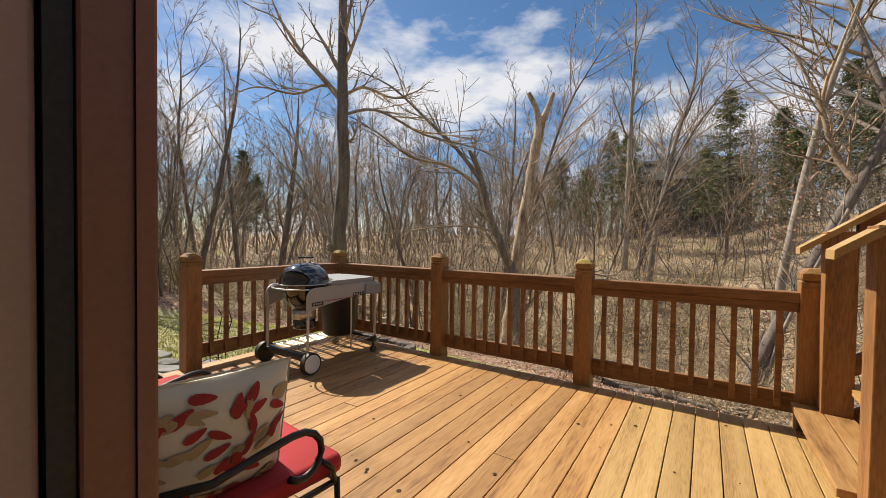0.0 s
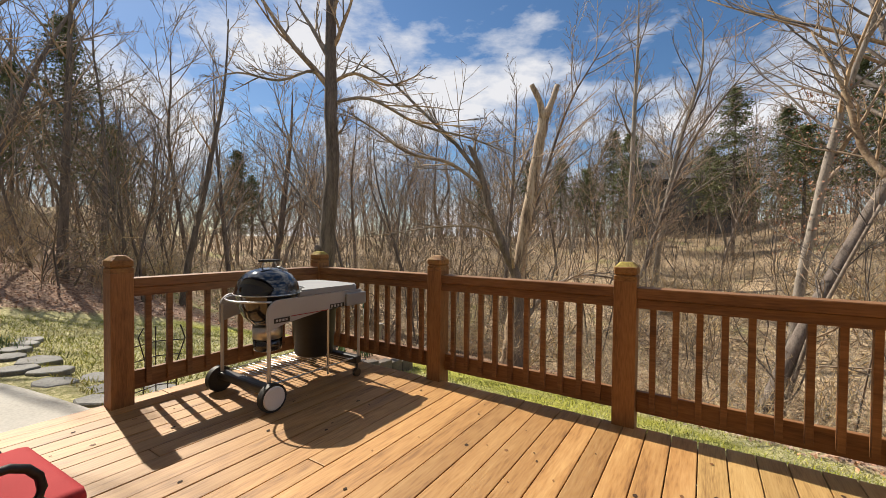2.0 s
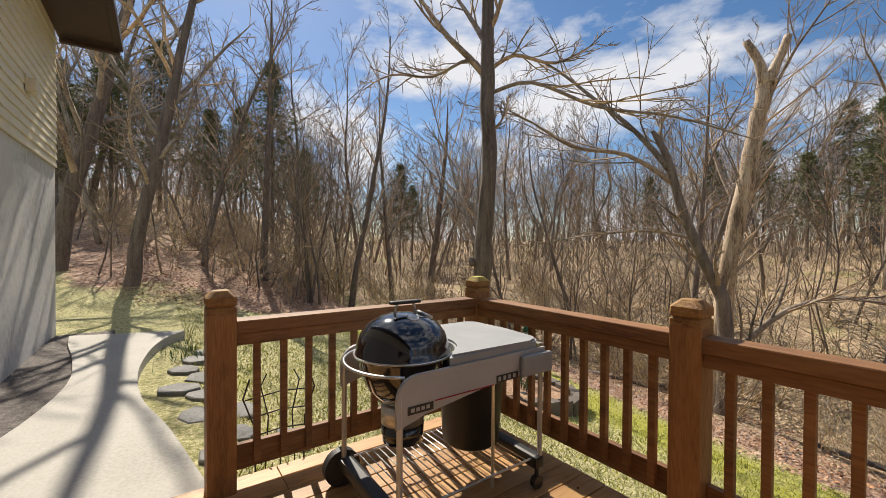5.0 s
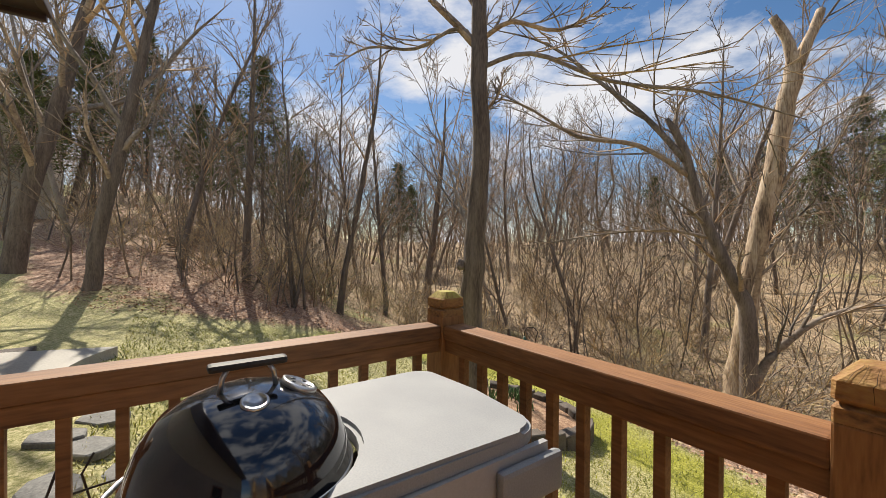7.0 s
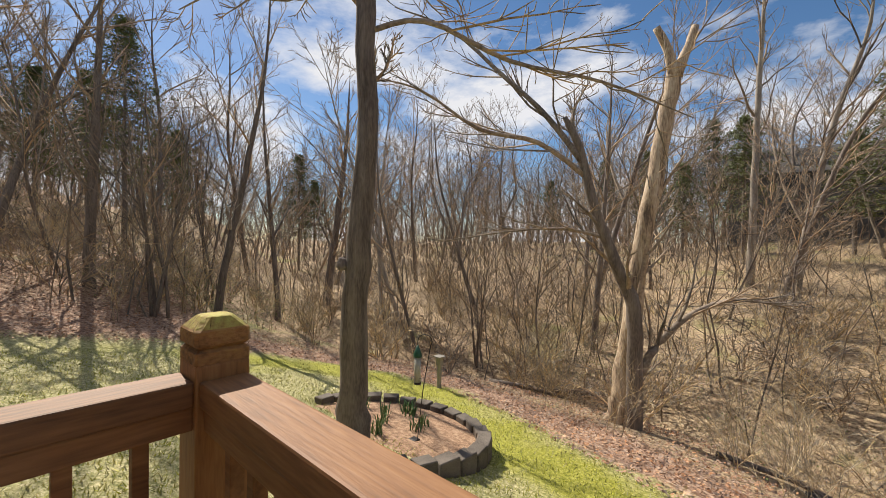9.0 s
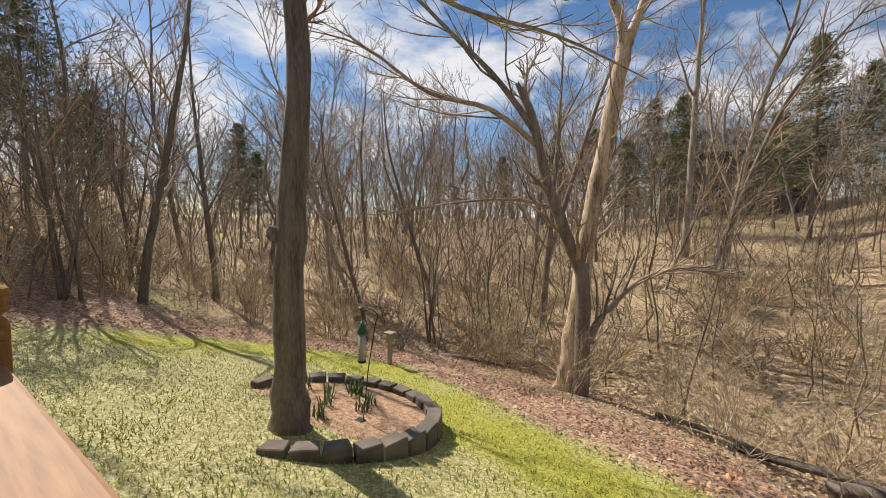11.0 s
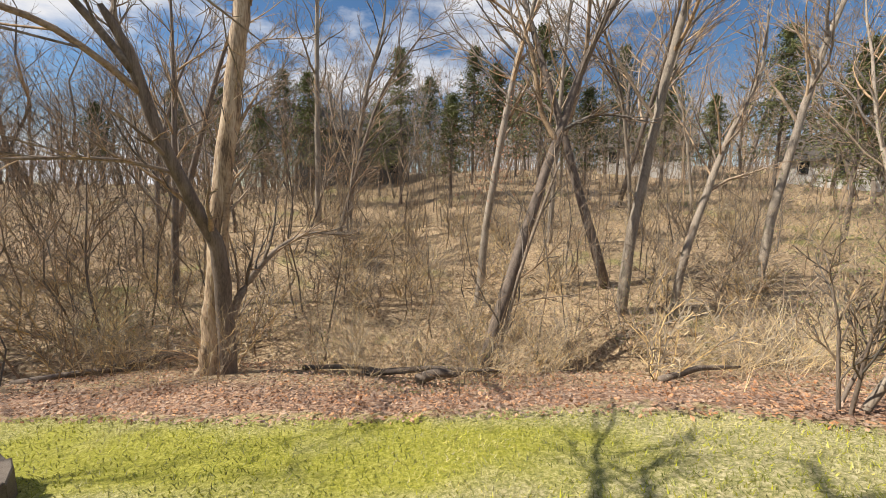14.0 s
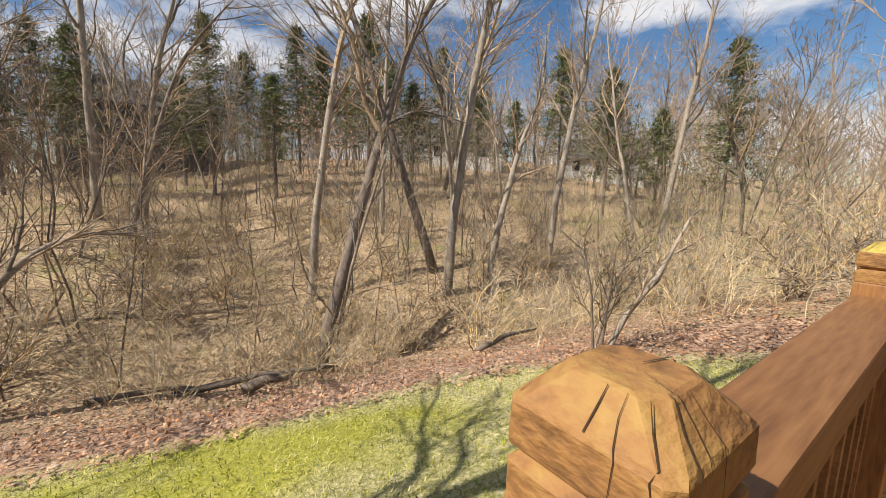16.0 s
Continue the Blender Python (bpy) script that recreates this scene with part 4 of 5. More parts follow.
def woods():
    rng = random.Random(77)
    kinds = []
    for i, (h, r, mat) in enumerate(((15, 0.13, bark_m), (17, 0.17, bark_m), (12, 0.09, pale_bark_m), (16, 0.12, pale_bark_m), (11, 0.07, bark_m), (18, 0.19, bark_m), (8, 0.05, bark_m))):
        lists = tree_meshes(100 + i, h, r, (rng.gauss(0, 0.08), rng.gauss(0, 0.08)), 3, (17, 7, 4), 0.32, 0.09, 0.05, 0.008)
        t = tree("bare woodland tree with grey bark and fine twigs", (0, 0), lists, mat, twig_m, "tree", "woodland trees")
        kinds.append(t)
    placed, first = [], set()
    tries = 0
    while len(placed) < 140 and tries < 9000:
        tries += 1
        a, d = rng.uniform(-96, 112), 14 + 50 * rng.random() ** 0.85
        x, y = -2.8 - math.sin(radians(a)) * d, 3.4 + math.cos(radians(a)) * d
        if y < gully(x) + 1.5 and not (x < -15.5 and (y < 8 or d > 24)) and not (x > 11 and y > -3):
            continue
        if x > 4 and y < 4.0 and x < 14:
            continue
        if any((x - p) ** 2 + (y - q) ** 2 < (1.0 if d < 25 else 2.2) for p, q in placed):
            continue
        placed.append((x, y))
        k = rng.randrange(len(kinds))
        m = pose(x, y, ground_z(x, y) - 0.1, rng.gauss(0, 3), rng.gauss(0, 3), rng.uniform(0, 360))
        if k not in first:
            first.add(k)
            kinds[k].matrix_basis = m
        else:
            c = copy_thing(kinds[k], m)
            s = rng.uniform(0.75, 1.15)
            c.scale = (s, s, s)
    # saplings between the trees, then the far woods, each as one mass
    gen = np.random.default_rng(31)

    def spread(n, near, far, bias, margin):
        out = []
        while len(out) < n:
            a, d = gen.uniform(-100, 112), near + (far - near) * gen.random() ** bias
            x, y = -2.8 - math.sin(radians(a)) * d, 3.4 + math.cos(radians(a)) * d
            if y < gully(x) + margin and not (x < -16 and (y < 9 or d > 22)) and not (x > 11 and y > -2):
                continue
            out.append((x, y, ground_z(x, y) - 0.2))
        return np.array(out)
    limbs = branching(gen, spread(900, 11, 46, 0.9, -0.5), (2.5, 7.5), (0.018, 0.04), 9, 4, 0.2, 0.008)
    tagged(limb_mesh("saplings", limbs, twig_m), "thin bare saplings crowding the wooded slope", "saplings", kind="stuff")
    low = branching(gen, spread(2000, 38, 95, 0.9, 2.0), (3, 9), (0.03, 0.06), 6, 2, 0.15, 0.02)
    tagged(limb_mesh("far_thicket", low, twig_m), "distant thicket of bare young trees", "woods", kind="stuff")
    limbs = branching(gen, spread(520, 40, 100, 0.8, 3.0), (12, 19), (0.1, 0.2), 20, 6, 0.22, 0.016)
    tagged(limb_mesh("far_woods", limbs, twig_m), "distant mass of bare woodland trees", "woods", kind="stuff")


woods()


def evergreen(seed, height, width):
    rng = random.Random(seed)
    v, f, tv, tf = [], [], [], []
    tube_lists(tv, tf, [Vector((0, 0, -0.3)), Vector((0, 0, height * 0.5)), Vector((0, 0, height))], [0.13, 0.09, 0.02], 7)
    n = int(height * 26)
    for k in range(n):
        t = rng.random() ** 0.8
        z = height * (0.3 + 0.7 * t)
        reach = width * (1.02 - t) ** 0.7 * rng.uniform(0.35, 1.25)
        a = rng.uniform(0, 2 * math.pi)
        way = Vector((math.cos(a), math.sin(a), rng.uniform(-0.25, 0.3)))
        tube_lists(tv, tf, [Vector((0, 0, z)), Vector((0, 0, z)) + way * reach], [0.02, 0.005], 3)
        for j in range(16):
            p = Vector((0, 0, z)) + way * reach * rng.uniform(0.25, 1.05) + Vector((rng.gauss(0, 0.12), rng.gauss(0, 0.12), rng.gauss(0, 0.1)))
            u = Vector((rng.gauss(0, 1), rng.gauss(0, 1), rng.gauss(0, 0.7))).normalized() * rng.uniform(0.18, 0.38)
            w = Vector((rng.gauss(0, 1), rng.gauss(0, 1), rng.gauss(0, 1))).normalized() * 0.06
            b = len(v)
            v += [p - w, p + u * 0.6 + w, p + u, p + w]
            f.append((b, b + 1, b + 2, b + 3))
    return (tv, tf), (v, f)


def from_deck(turn, d):
    """The spot d metres from the deck's corner, turn degrees left of straight ahead."""
    return -2.8 - math.sin(radians(turn)) * d, 3.4 + math.cos(radians(turn)) * d


EVERGREENS = [(15, 44), (11, 38), (8, 46), (5, 34), (-4, 37), (-7, 33), (-11, 42), (-14, 30), (-17, 38), (-20, 33), (-23, 44), (-26, 29), (-29, 36), (-32, 31), (-36, 40), (-41, 34), (-46, 44), (-52, 36), (-58, 30), (-64, 36), (-71, 30),
    (20, 50), (27, 52), (62, 44), (60, 52), (76, 33), (81, 27), (84, 36), (88, 30), (93, 34), (98, 30), (103, 27)]
for n, (h, w) in enumerate(((10, 3.0), (8, 2.6), (12, 3.4))):
    lists = evergreen(200 + n, h, w)
    spots = [from_deck(a, d) for a, d in EVERGREENS[n::3]]
    t = thing("evergreen_tree", "dark green shaggy evergreen tree among bare woods", "tree", (spots[0][0], spots[0][1], ground_z(*spots[0])), "evergreens")
    mesh_ob("trunk", *lists[0], bark_m, t)
    mesh_ob("crown", *lists[1], needle_m, t)
    for x, y in spots[1:]:
        copy_thing(t, pose(x, y, ground_z(x, y), 0, 0, x * 31))


def leaf_cloud(name, label, mat, clumps, count, size, seed):
    """Loose leaves hanging in the twigs of a sapling."""
    rng = random.Random(seed)
    v, f = [], []
    for x, y, z, s in clumps:
        for k in range(count):
            p = Vector((x + rng.gauss(0, s), y + rng.gauss(0, s), z + rng.gauss(0, s * 0.9)))
            u = Vector((rng.gauss(0, 1), rng.gauss(0, 1), rng.gauss(0, 1))).normalized() * size
            w = u.cross(Vector((rng.gauss(0, 1), rng.gauss(0, 1), rng.gauss(0, 1)))).normalized() * size * 0.4
            b = len(v)
            v += [p, p + u * 0.5 + w, p + u, p + u * 0.5 - w]
            f.append((b, b + 1, b + 2, b + 3))
    tagged(mesh_ob(name, v, f, mat), label, "foliage", kind="stuff")


leaf_cloud("dry_leaves", "rust-coloured dry leaves clinging to a sapling", redleaf_m, [(2.2 + 0.15 * z, 17.9, z, 0.7) for z in (1.5, 2.5, 3.5, 4.5, 5.5)] + [(-21.0, 2.0, 4.0, 0.8)], 130, 0.09, 5)
rg = random.Random(6)
leaf_cloud("spring_shoots", "fresh green leaves on low undergrowth", shoot_m, [(x, y, ground_z(x, y) + rg.uniform(0.3, 1.1), 0.5) for x, y in [(rg.uniform(-26, -15.5), rg.uniform(5, 14)) for _ in range(60)] + [(rg.uniform(7, 13), rg.uniform(6, 11)) for _ in range(26)] + [(rg.uniform(-4, 6), rg.uniform(12.5, 16)) for _ in range(14)] + [(rg.uniform(-10, -4), rg.uniform(16, 20)) for _ in range(16)]] + [(x, y, ground_z(x, y) + rg.uniform(0.5, 5.0), 0.8) for x, y in [from_deck(rg.uniform(-82, -56), rg.uniform(11, 26)) for _ in range(90)]] + [(x, y, ground_z(x, y) + rg.uniform(0.3, 3.0), 0.7) for x, y in [from_deck(rg.uniform(70, 100), rg.uniform(18, 28)) for _ in range(40)]], 90, 0.04, 7)


def undergrowth():
    rng = random.Random(9)
    gen = np.random.default_rng(9)
    feet = []
    while len(feet) < 2600:
        a, d = gen.uniform(-92, 108), 6.5 + 34 * gen.random() ** 1.3
        x, y = from_deck(a, d)
        e = in_lawn(x, y) if (-24 < x < 14 and -4 < y < 24) else -20
        if e > -1.4 or (x > 4 and y < 3) or (e > -3.0 and gen.random() < 0.6):
            continue
        if noise.noise((x * 0.35, y * 0.35, 2)) < -0.1 and gen.random() < 0.75:
            continue
        for k in range(gen.integers(1, 4)):
            p, q = x + gen.normal(0, 0.12), y + gen.normal(0, 0.12)
            feet.append((p, q, ground_z(p, q) - 0.05))
    feet = np.array(feet)
    close = np.hypot(feet[:, 0] + 2.8, feet[:, 1] - 3.4) < 13
    near = branching(gen, feet[close], (0.5, 1.9), (0.005, 0.009), 7, 4, 0.1, 0.0035, 0.2)
    far = branching(gen, feet[~close], (0.6, 2.6), (0.008, 0.015), 6, 3, 0.1, 0.0065, 0.2)
    limbs = [np.concatenate(pair) for pair in zip(near, far)]
    tagged(limb_mesh("undergrowth", limbs, brush_m), "tangled dry brush and briars on the slope", "undergrowth", kind="stuff")
    v, f = [], []
    n = 0
    while n < 42000:
        x, y = rng.uniform(-22, 9), rng.uniform(0, 19)
        e = in_lawn(x, y)
        if e > 0.35 or e < -10 or rng.random() > math.exp(-abs(e + 0.8) / 3.5) or y < 0.5:
            continue
        n += 1
        p = Vector((x, y, ground_z(x, y) + 0.03 + rng.uniform(-0.02, 0.05)))
        u = Vector((rng.gauss(0, 1), rng.gauss(0, 1), rng.gauss(0, 0.35))).normalized() * rng.uniform(0.04, 0.09)
        w = u.cross(Vector((rng.gauss(0, 0.4), rng.gauss(0, 0.4), 1))).normalized() * rng.uniform(0.015, 0.03)
        b = len(v)
        v += [p, p + u * 0.5 + w, p + u, p + u * 0.5 - w]
        f.append((b, b + 1, b + 2, b + 3))
    tagged(mesh_ob("fallen_leaves", v, f, litter_m), "brown fallen leaves along the lawn's edge", "leaves", kind="stuff")
    v, f = [], []
    n = 0
    while n < 56000:
        x, y = rng.uniform(-13.5, 4.0), rng.uniform(1.9, 11.5)
        e = in_lawn(x, y)
        if e < 0.15 or (x > -4.1 and y < 3.8) or (y > 6.0 and x < 0.5 and 0.3 < e < 2.2 and rng.random() < 0.4) or rng.random() > 1.2 - math.hypot(x + 2.8, y - 3.6) / 13:
            continue
        n += 1
        p = Vector((x, y, ground_z(x, y) - 0.005 + 0.05 * noise.noise((x * 0.9, y * 0.9, 0))))
        a = rng.uniform(0, 6.28)
        w = Vector((math.cos(a), math.sin(a), 0)) * 0.007
        b = len(v)
        v += [p - w, p + w, p + Vector((rng.gauss(0, 0.03), rng.gauss(0, 0.03), rng.uniform(0.02, 0.065)))]
        f.append((b, b + 1, b + 2))
    tagged(mesh_ob("grass", v, f, grass_m), "short straw-and-green lawn grass", "grass", kind="stuff")


undergrowth()


def shrubs():
    """Twiggy bare bushes scattered over the slope and the gully's edge."""
    rng = random.Random(15)
    kinds = []
    for i in range(4):
        lists = [([], []), ([], [])]
        for s in range(9):
            a = rng.uniform(0, 6.28)
            grow(rng, lists, Vector((rng.gauss(0, 0.1), rng.gauss(0, 0.1), -0.1)), Vector((math.cos(a) * 0.5, math.sin(a) * 0.5, 1)), rng.uniform(1.2, 2.4), 0.014, 1, 3, -0.02, 0.2, (0, 7, 4), 0.2, 0.0065)
        v, f = lists[1]
        t = thing("shrub", "bare twiggy shrub with tangled tan branches", "shrub", (0, 0, 0), "shrubs")
        mesh_ob("crown", v, f, brush_m if i % 2 else twig_m, t)
        kinds.append(t)
    used, n, tries = set(), 0, 0
    while n < 150 and tries < 5000:
        tries += 1
        a, d = rng.uniform(-85, 100), 7.5 + 22 * rng.random() ** 1.3
        x, y = -2.8 - math.sin(radians(a)) * d, 3.4 + math.cos(radians(a)) * d
        if (in_lawn(x, y) if (-24 < x < 14 and -4 < y < 24) else -20) > -2.6 or (x > 4 and y < 4) or (d < 11 and rng.random() < 0.6):
            continue
        n += 1
        k = rng.randrange(4)
        m = pose(x, y, ground_z(x, y), rng.gauss(0, 4), rng.gauss(0, 4), rng.uniform(0, 360))
        if k in used:
            copy_thing(kinds[k], m)
        else:
            used.add(k)
            kinds[k].matrix_basis = m


shrubs()


def fallen_logs():
    for a, b, r in (((-11.0, 15.0), (-8.2, 15.6), 0.09), ((-9.5, 16.2), (-5.5, 16.6), 0.07), ((-2.6, 12.9), (0.6, 12.0), 0.08), ((-1.5, 11.6), (-0.6, 11.3), 0.12), ((-4.0, 13.4), (-1.6, 12.6), 0.06), ((3.0, 9.8), (5.4, 10.2), 0.07)):
        p, q = Vector((*a, ground_z(*a) + r)), Vector((*b, ground_z(*b) + r + 0.12))
        v, f = [], []
        mid = p.lerp(q, 0.5) + Vector((0, 0.12, 0.05))
        tube_lists(v, f, [p, p.lerp(mid, 0.5), mid, mid.lerp(q, 0.5), q], [r, r, r * 0.85, r * 0.7, r * 0.4], 8)
        tagged(mesh_ob("fallen_branch", v, f, bark_m, smooth=True), "dark fallen branch lying across the gully", "log", group="fallen branches")


fallen_logs()


# ---- planting bed ----
def planting_bed():
    cx, cy, rx, ry = -7.3, 7.0, 1.55, 1.42
    v, f = [(cx, cy, ground_z(cx, cy) + 0.05)], []
    for k in range(48):
        a = 2 * math.pi * k / 48
        x, y = cx + (rx - 0.08) * math.cos(a), cy + (ry - 0.08) * math.sin(a)
        v.append((x, y, ground_z(x, y) * 0.55 + ground_z(cx, cy) * 0.45 + 0.035))
        f.append((0, k + 1, (k + 1) % 48 + 1))
    tagged(mesh_ob("mulch", v, f, mulch_m), "orange-brown wood mulch in the planting bed", "mulch", kind="stuff")
    wall = thing("edging_wall", "ring of dark retaining blocks round the planting bed", "garden edging", (0, 0, 0))
    v = [(-0.15, -0.1, -0.3), (0.15, -0.1, -0.3), (0.12, 0.1, -0.3), (-0.12, 0.1, -0.3), (-0.15, -0.1, 0), (0.15, -0.1, 0), (0.12, 0.1, 0), (-0.12, 0.1, 0)]
    bm = bmesh.new()
    vs = [bm.verts.new(p) for p in v]
    for q in ((3, 2, 1, 0), (4, 5, 6, 7), (0, 1, 5, 4), (1, 2, 6, 5), (2, 3, 7, 6), (3, 0, 4, 7)):
        bm.faces.new([vs[i] for i in q])
    bmesh.ops.bevel(bm, geom=bm.edges[:], offset=0.012, segments=1, affect="EDGES")
    first = part("block", bm, block_m, wall)
    rng = random.Random(4)
    n = 30
    for k in range(n):
        a = 2 * math.pi * k / n
        if 3.2 < a < 5.2:
            continue
        ob = first if k == 0 else new("block", first.data)
        ob.parent = wall
        x, y = cx + rx * math.cos(a), cy + ry * math.sin(a)
        z = ground_z(x, y) * 0.6 + ground_z(cx, cy) * 0.4 + 0.15 + 0.1 * max(0.0, math.cos(a + 0.4))
        ob.matrix_basis = pose(x, y, z + rng.uniform(-0.01, 0.01), rng.gauss(0, 1.5), rng.gauss(0, 1.5), math.degrees(a) - 90 + 180)
    for k in range(11):
        x, y = cx + rng.uniform(-1.0, 0.35), cy + rng.uniform(-0.5, 0.95)
        p = thing("bulb_plant", "clump of green bulb leaves sprouting in the bed", "plant", (x, y, ground_z(x, y) * 0.55 + ground_z(cx, cy) * 0.45 + 0.03), "bulb plants")
        v, f = [], []
        for j in range(16):
            a = rng.uniform(0, 6.28)
            o = Vector((rng.gauss(0, 0.05), rng.gauss(0, 0.05), 0))
            t = o + Vector((math.cos(a) * 0.09, math.sin(a) * 0.09, rng.uniform(0.12, 0.26)))
            w = Vector((-math.sin(a), math.cos(a), 0)) * 0.011
            m = o.lerp(t, 0.6) + Vector((0, 0, 0.03))
            b = len(v)
            v += [o - w, o + w, m + w, m - w, t]
            f += [(b, b + 1, b + 2, b + 3), (b + 3, b + 2, b + 4)]
        mesh_ob("leaves", v, f, leaf_m, p)
    # shepherd's hook with a tube feeder
    hx, hy = -6.73, 7.15
    hz = ground_z(hx, hy)
    hook = thing("shepherd_hook", "thin black iron hook pole standing in the bed", "hook pole", (hx, hy, hz))
    pts = [(0, 0, -0.1), (0.1, 0.02, 0.8), (0.2, 0.05, 1.4)]
    c = Vector((0.12, 0.025, 1.47))
    for k in range(9):
        a = math.pi * k / 8
        pts.append((c.x + 0.09 * math.cos(a), c.y + 0.05 * math.cos(a), c.z + 0.09 * math.sin(a)))
    pts.append((0.03, -0.025, 1.4))
    pipe("pole", pts, 0.007, iron_m, hook, 6)
    part("foot_plate", box(-0.09, -0.07, 0.02, 0.04, 0.04, 0.07, 0.01), iron_m, hook)
    feed = thing("bird_feeder", "clear tube bird feeder with a dark green cap", "bird feeder", (hx + 0.03, hy - 0.025, hz + 0.86))
    lathe("seed_tube", [(0.045, 0.03), (0.045, 0.38)], feeder_m, feed, 20)
    lathe("cap", [(0.06, 0.38), (0.064, 0.41), (0.04, 0.47), (0.008, 0.545)], green_m, feed, 20, label="dark green cap")
    lathe("tray", [(0.05, 0.0), (0.055, 0.03)], iron_m, feed, 20)
    for s in (-1, 1):
        part("perch", rod((0.03 * s, 0, 0.09), (0.09 * s, 0, 0.09), 0.004), iron_m, feed)
    bx, by = -9.9, 11.1
    p = thing("feeder_post", "small grey wooden post with a flat roofed box", "birdhouse", (bx, by, ground_z(bx, by)))
    part("post", box(-0.045, -0.045, -0.2, 0.045, 0.045, 0.62, 0.005), greywood_m, p)
    part("box", box(-0.07, -0.06, 0.62, 0.07, 0.06, 0.84, 0.005), greywood_m, p)
    part("roof", box(-0.13, -0.12, 0.842, 0.13, 0.12, 0.87, 0.004), greywood_m, p)


planting_bed()


def stepping_stones():
    rng = random.Random(8)
    spots = [(-4.75, 1.92), (-5.15, 2.05), (-5.62, 1.83), (-5.75, 2.2), (-6.2, 1.95), (-6.55, 1.72), (-6.9, 1.98), (-7.3, 1.8), (-7.8, 1.95), (-8.3, 2.1), (-8.8, 2.25), (-5.0, 2.45)]
    for k, (x, y) in enumerate(spots):
        n = rng.randint(6, 8)
        r = rng.uniform(0.17, 0.26)
        bm = bmesh.new()
        ring = [bm.verts.new((r * rng.uniform(0.8, 1.15) * math.cos(6.283 * i / n), 0.72 * r * rng.uniform(0.8, 1.15) * math.sin(6.283 * i / n), 0)) for i in range(n)]
        face = bm.faces.new(ring)
        ex = bmesh.ops.extrude_face_region(bm, geom=[face])
        bmesh.ops.translate(bm, verts=[e for e in ex["geom"] if isinstance(e, bmesh.types.BMVert)], vec=(0, 0, 0.065))
        bmesh.ops.bevel(bm, geom=bm.edges[:], offset=0.01, segments=1, affect="EDGES")
        ob = part("stepping_stone", bm, slate_m)
        ob.matrix_basis = pose(x, y, ground_z(x, y) - 0.035, rng.gauss(0, 2), rng.gauss(0, 2), rng.uniform(0, 60))
        tagged(ob, "flat grey slate stone beside the concrete walk", "stone", group="slate stones")
    v, f = [], []
    for k in range(130):
        x, y = rng.gauss(-8.3, 0.35), rng.gauss(1.85, 0.14)
        z = ground_z(x, y)
        w = Vector((rng.gauss(0, 1), rng.gauss(0, 1), 0)).normalized() * 0.007
        p = Vector((x, y, z - 0.02))
        t = p + Vector((rng.gauss(0, 0.06), rng.gauss(0, 0.06), rng.uniform(0.08, 0.2)))
        b = len(v)
        v += [p - w, p + w, t]
        f.append((b, b + 1, b + 2))
    tagged(mesh_ob("weeds", v, f, leaf_m), "tuft of green weeds beside the walk", "weeds", kind="stuff")


stepping_stones()


def trellis():
    t = thing("wire_trellis", "small dark wire garden trellis behind the railing", "trellis", (-4.5, 2.25, ground_z(-4.5, 2.25)))
    for s in (-1, 1):
        pts = [(0, s * 0.16, -0.1), (0, s * 0.17, 0.35), (0, s * 0.24, 0.55), (0, s * 0.2, 0.68)]
        pipe("upright", pts, 0.006, iron_m, t, 5)
    for k in range(4):
        z = 0.15 + 0.13 * k
        pipe("cross_wire", [(0, -0.17 - 0.02 * k, z), (0.02, 0, z + 0.03), (0, 0.17 + 0.02 * k, z)], 0.005, iron_m, t, 5)
    for k in range(3):
        y = -0.1 + 0.1 * k
        pipe("curl", [(0, y, 0.0), (0, y * 0.8, 0.4), (0, y * 1.3, 0.62), (0, y * 0.9, 0.7)], 0.005, iron_m, t, 5)


trellis()


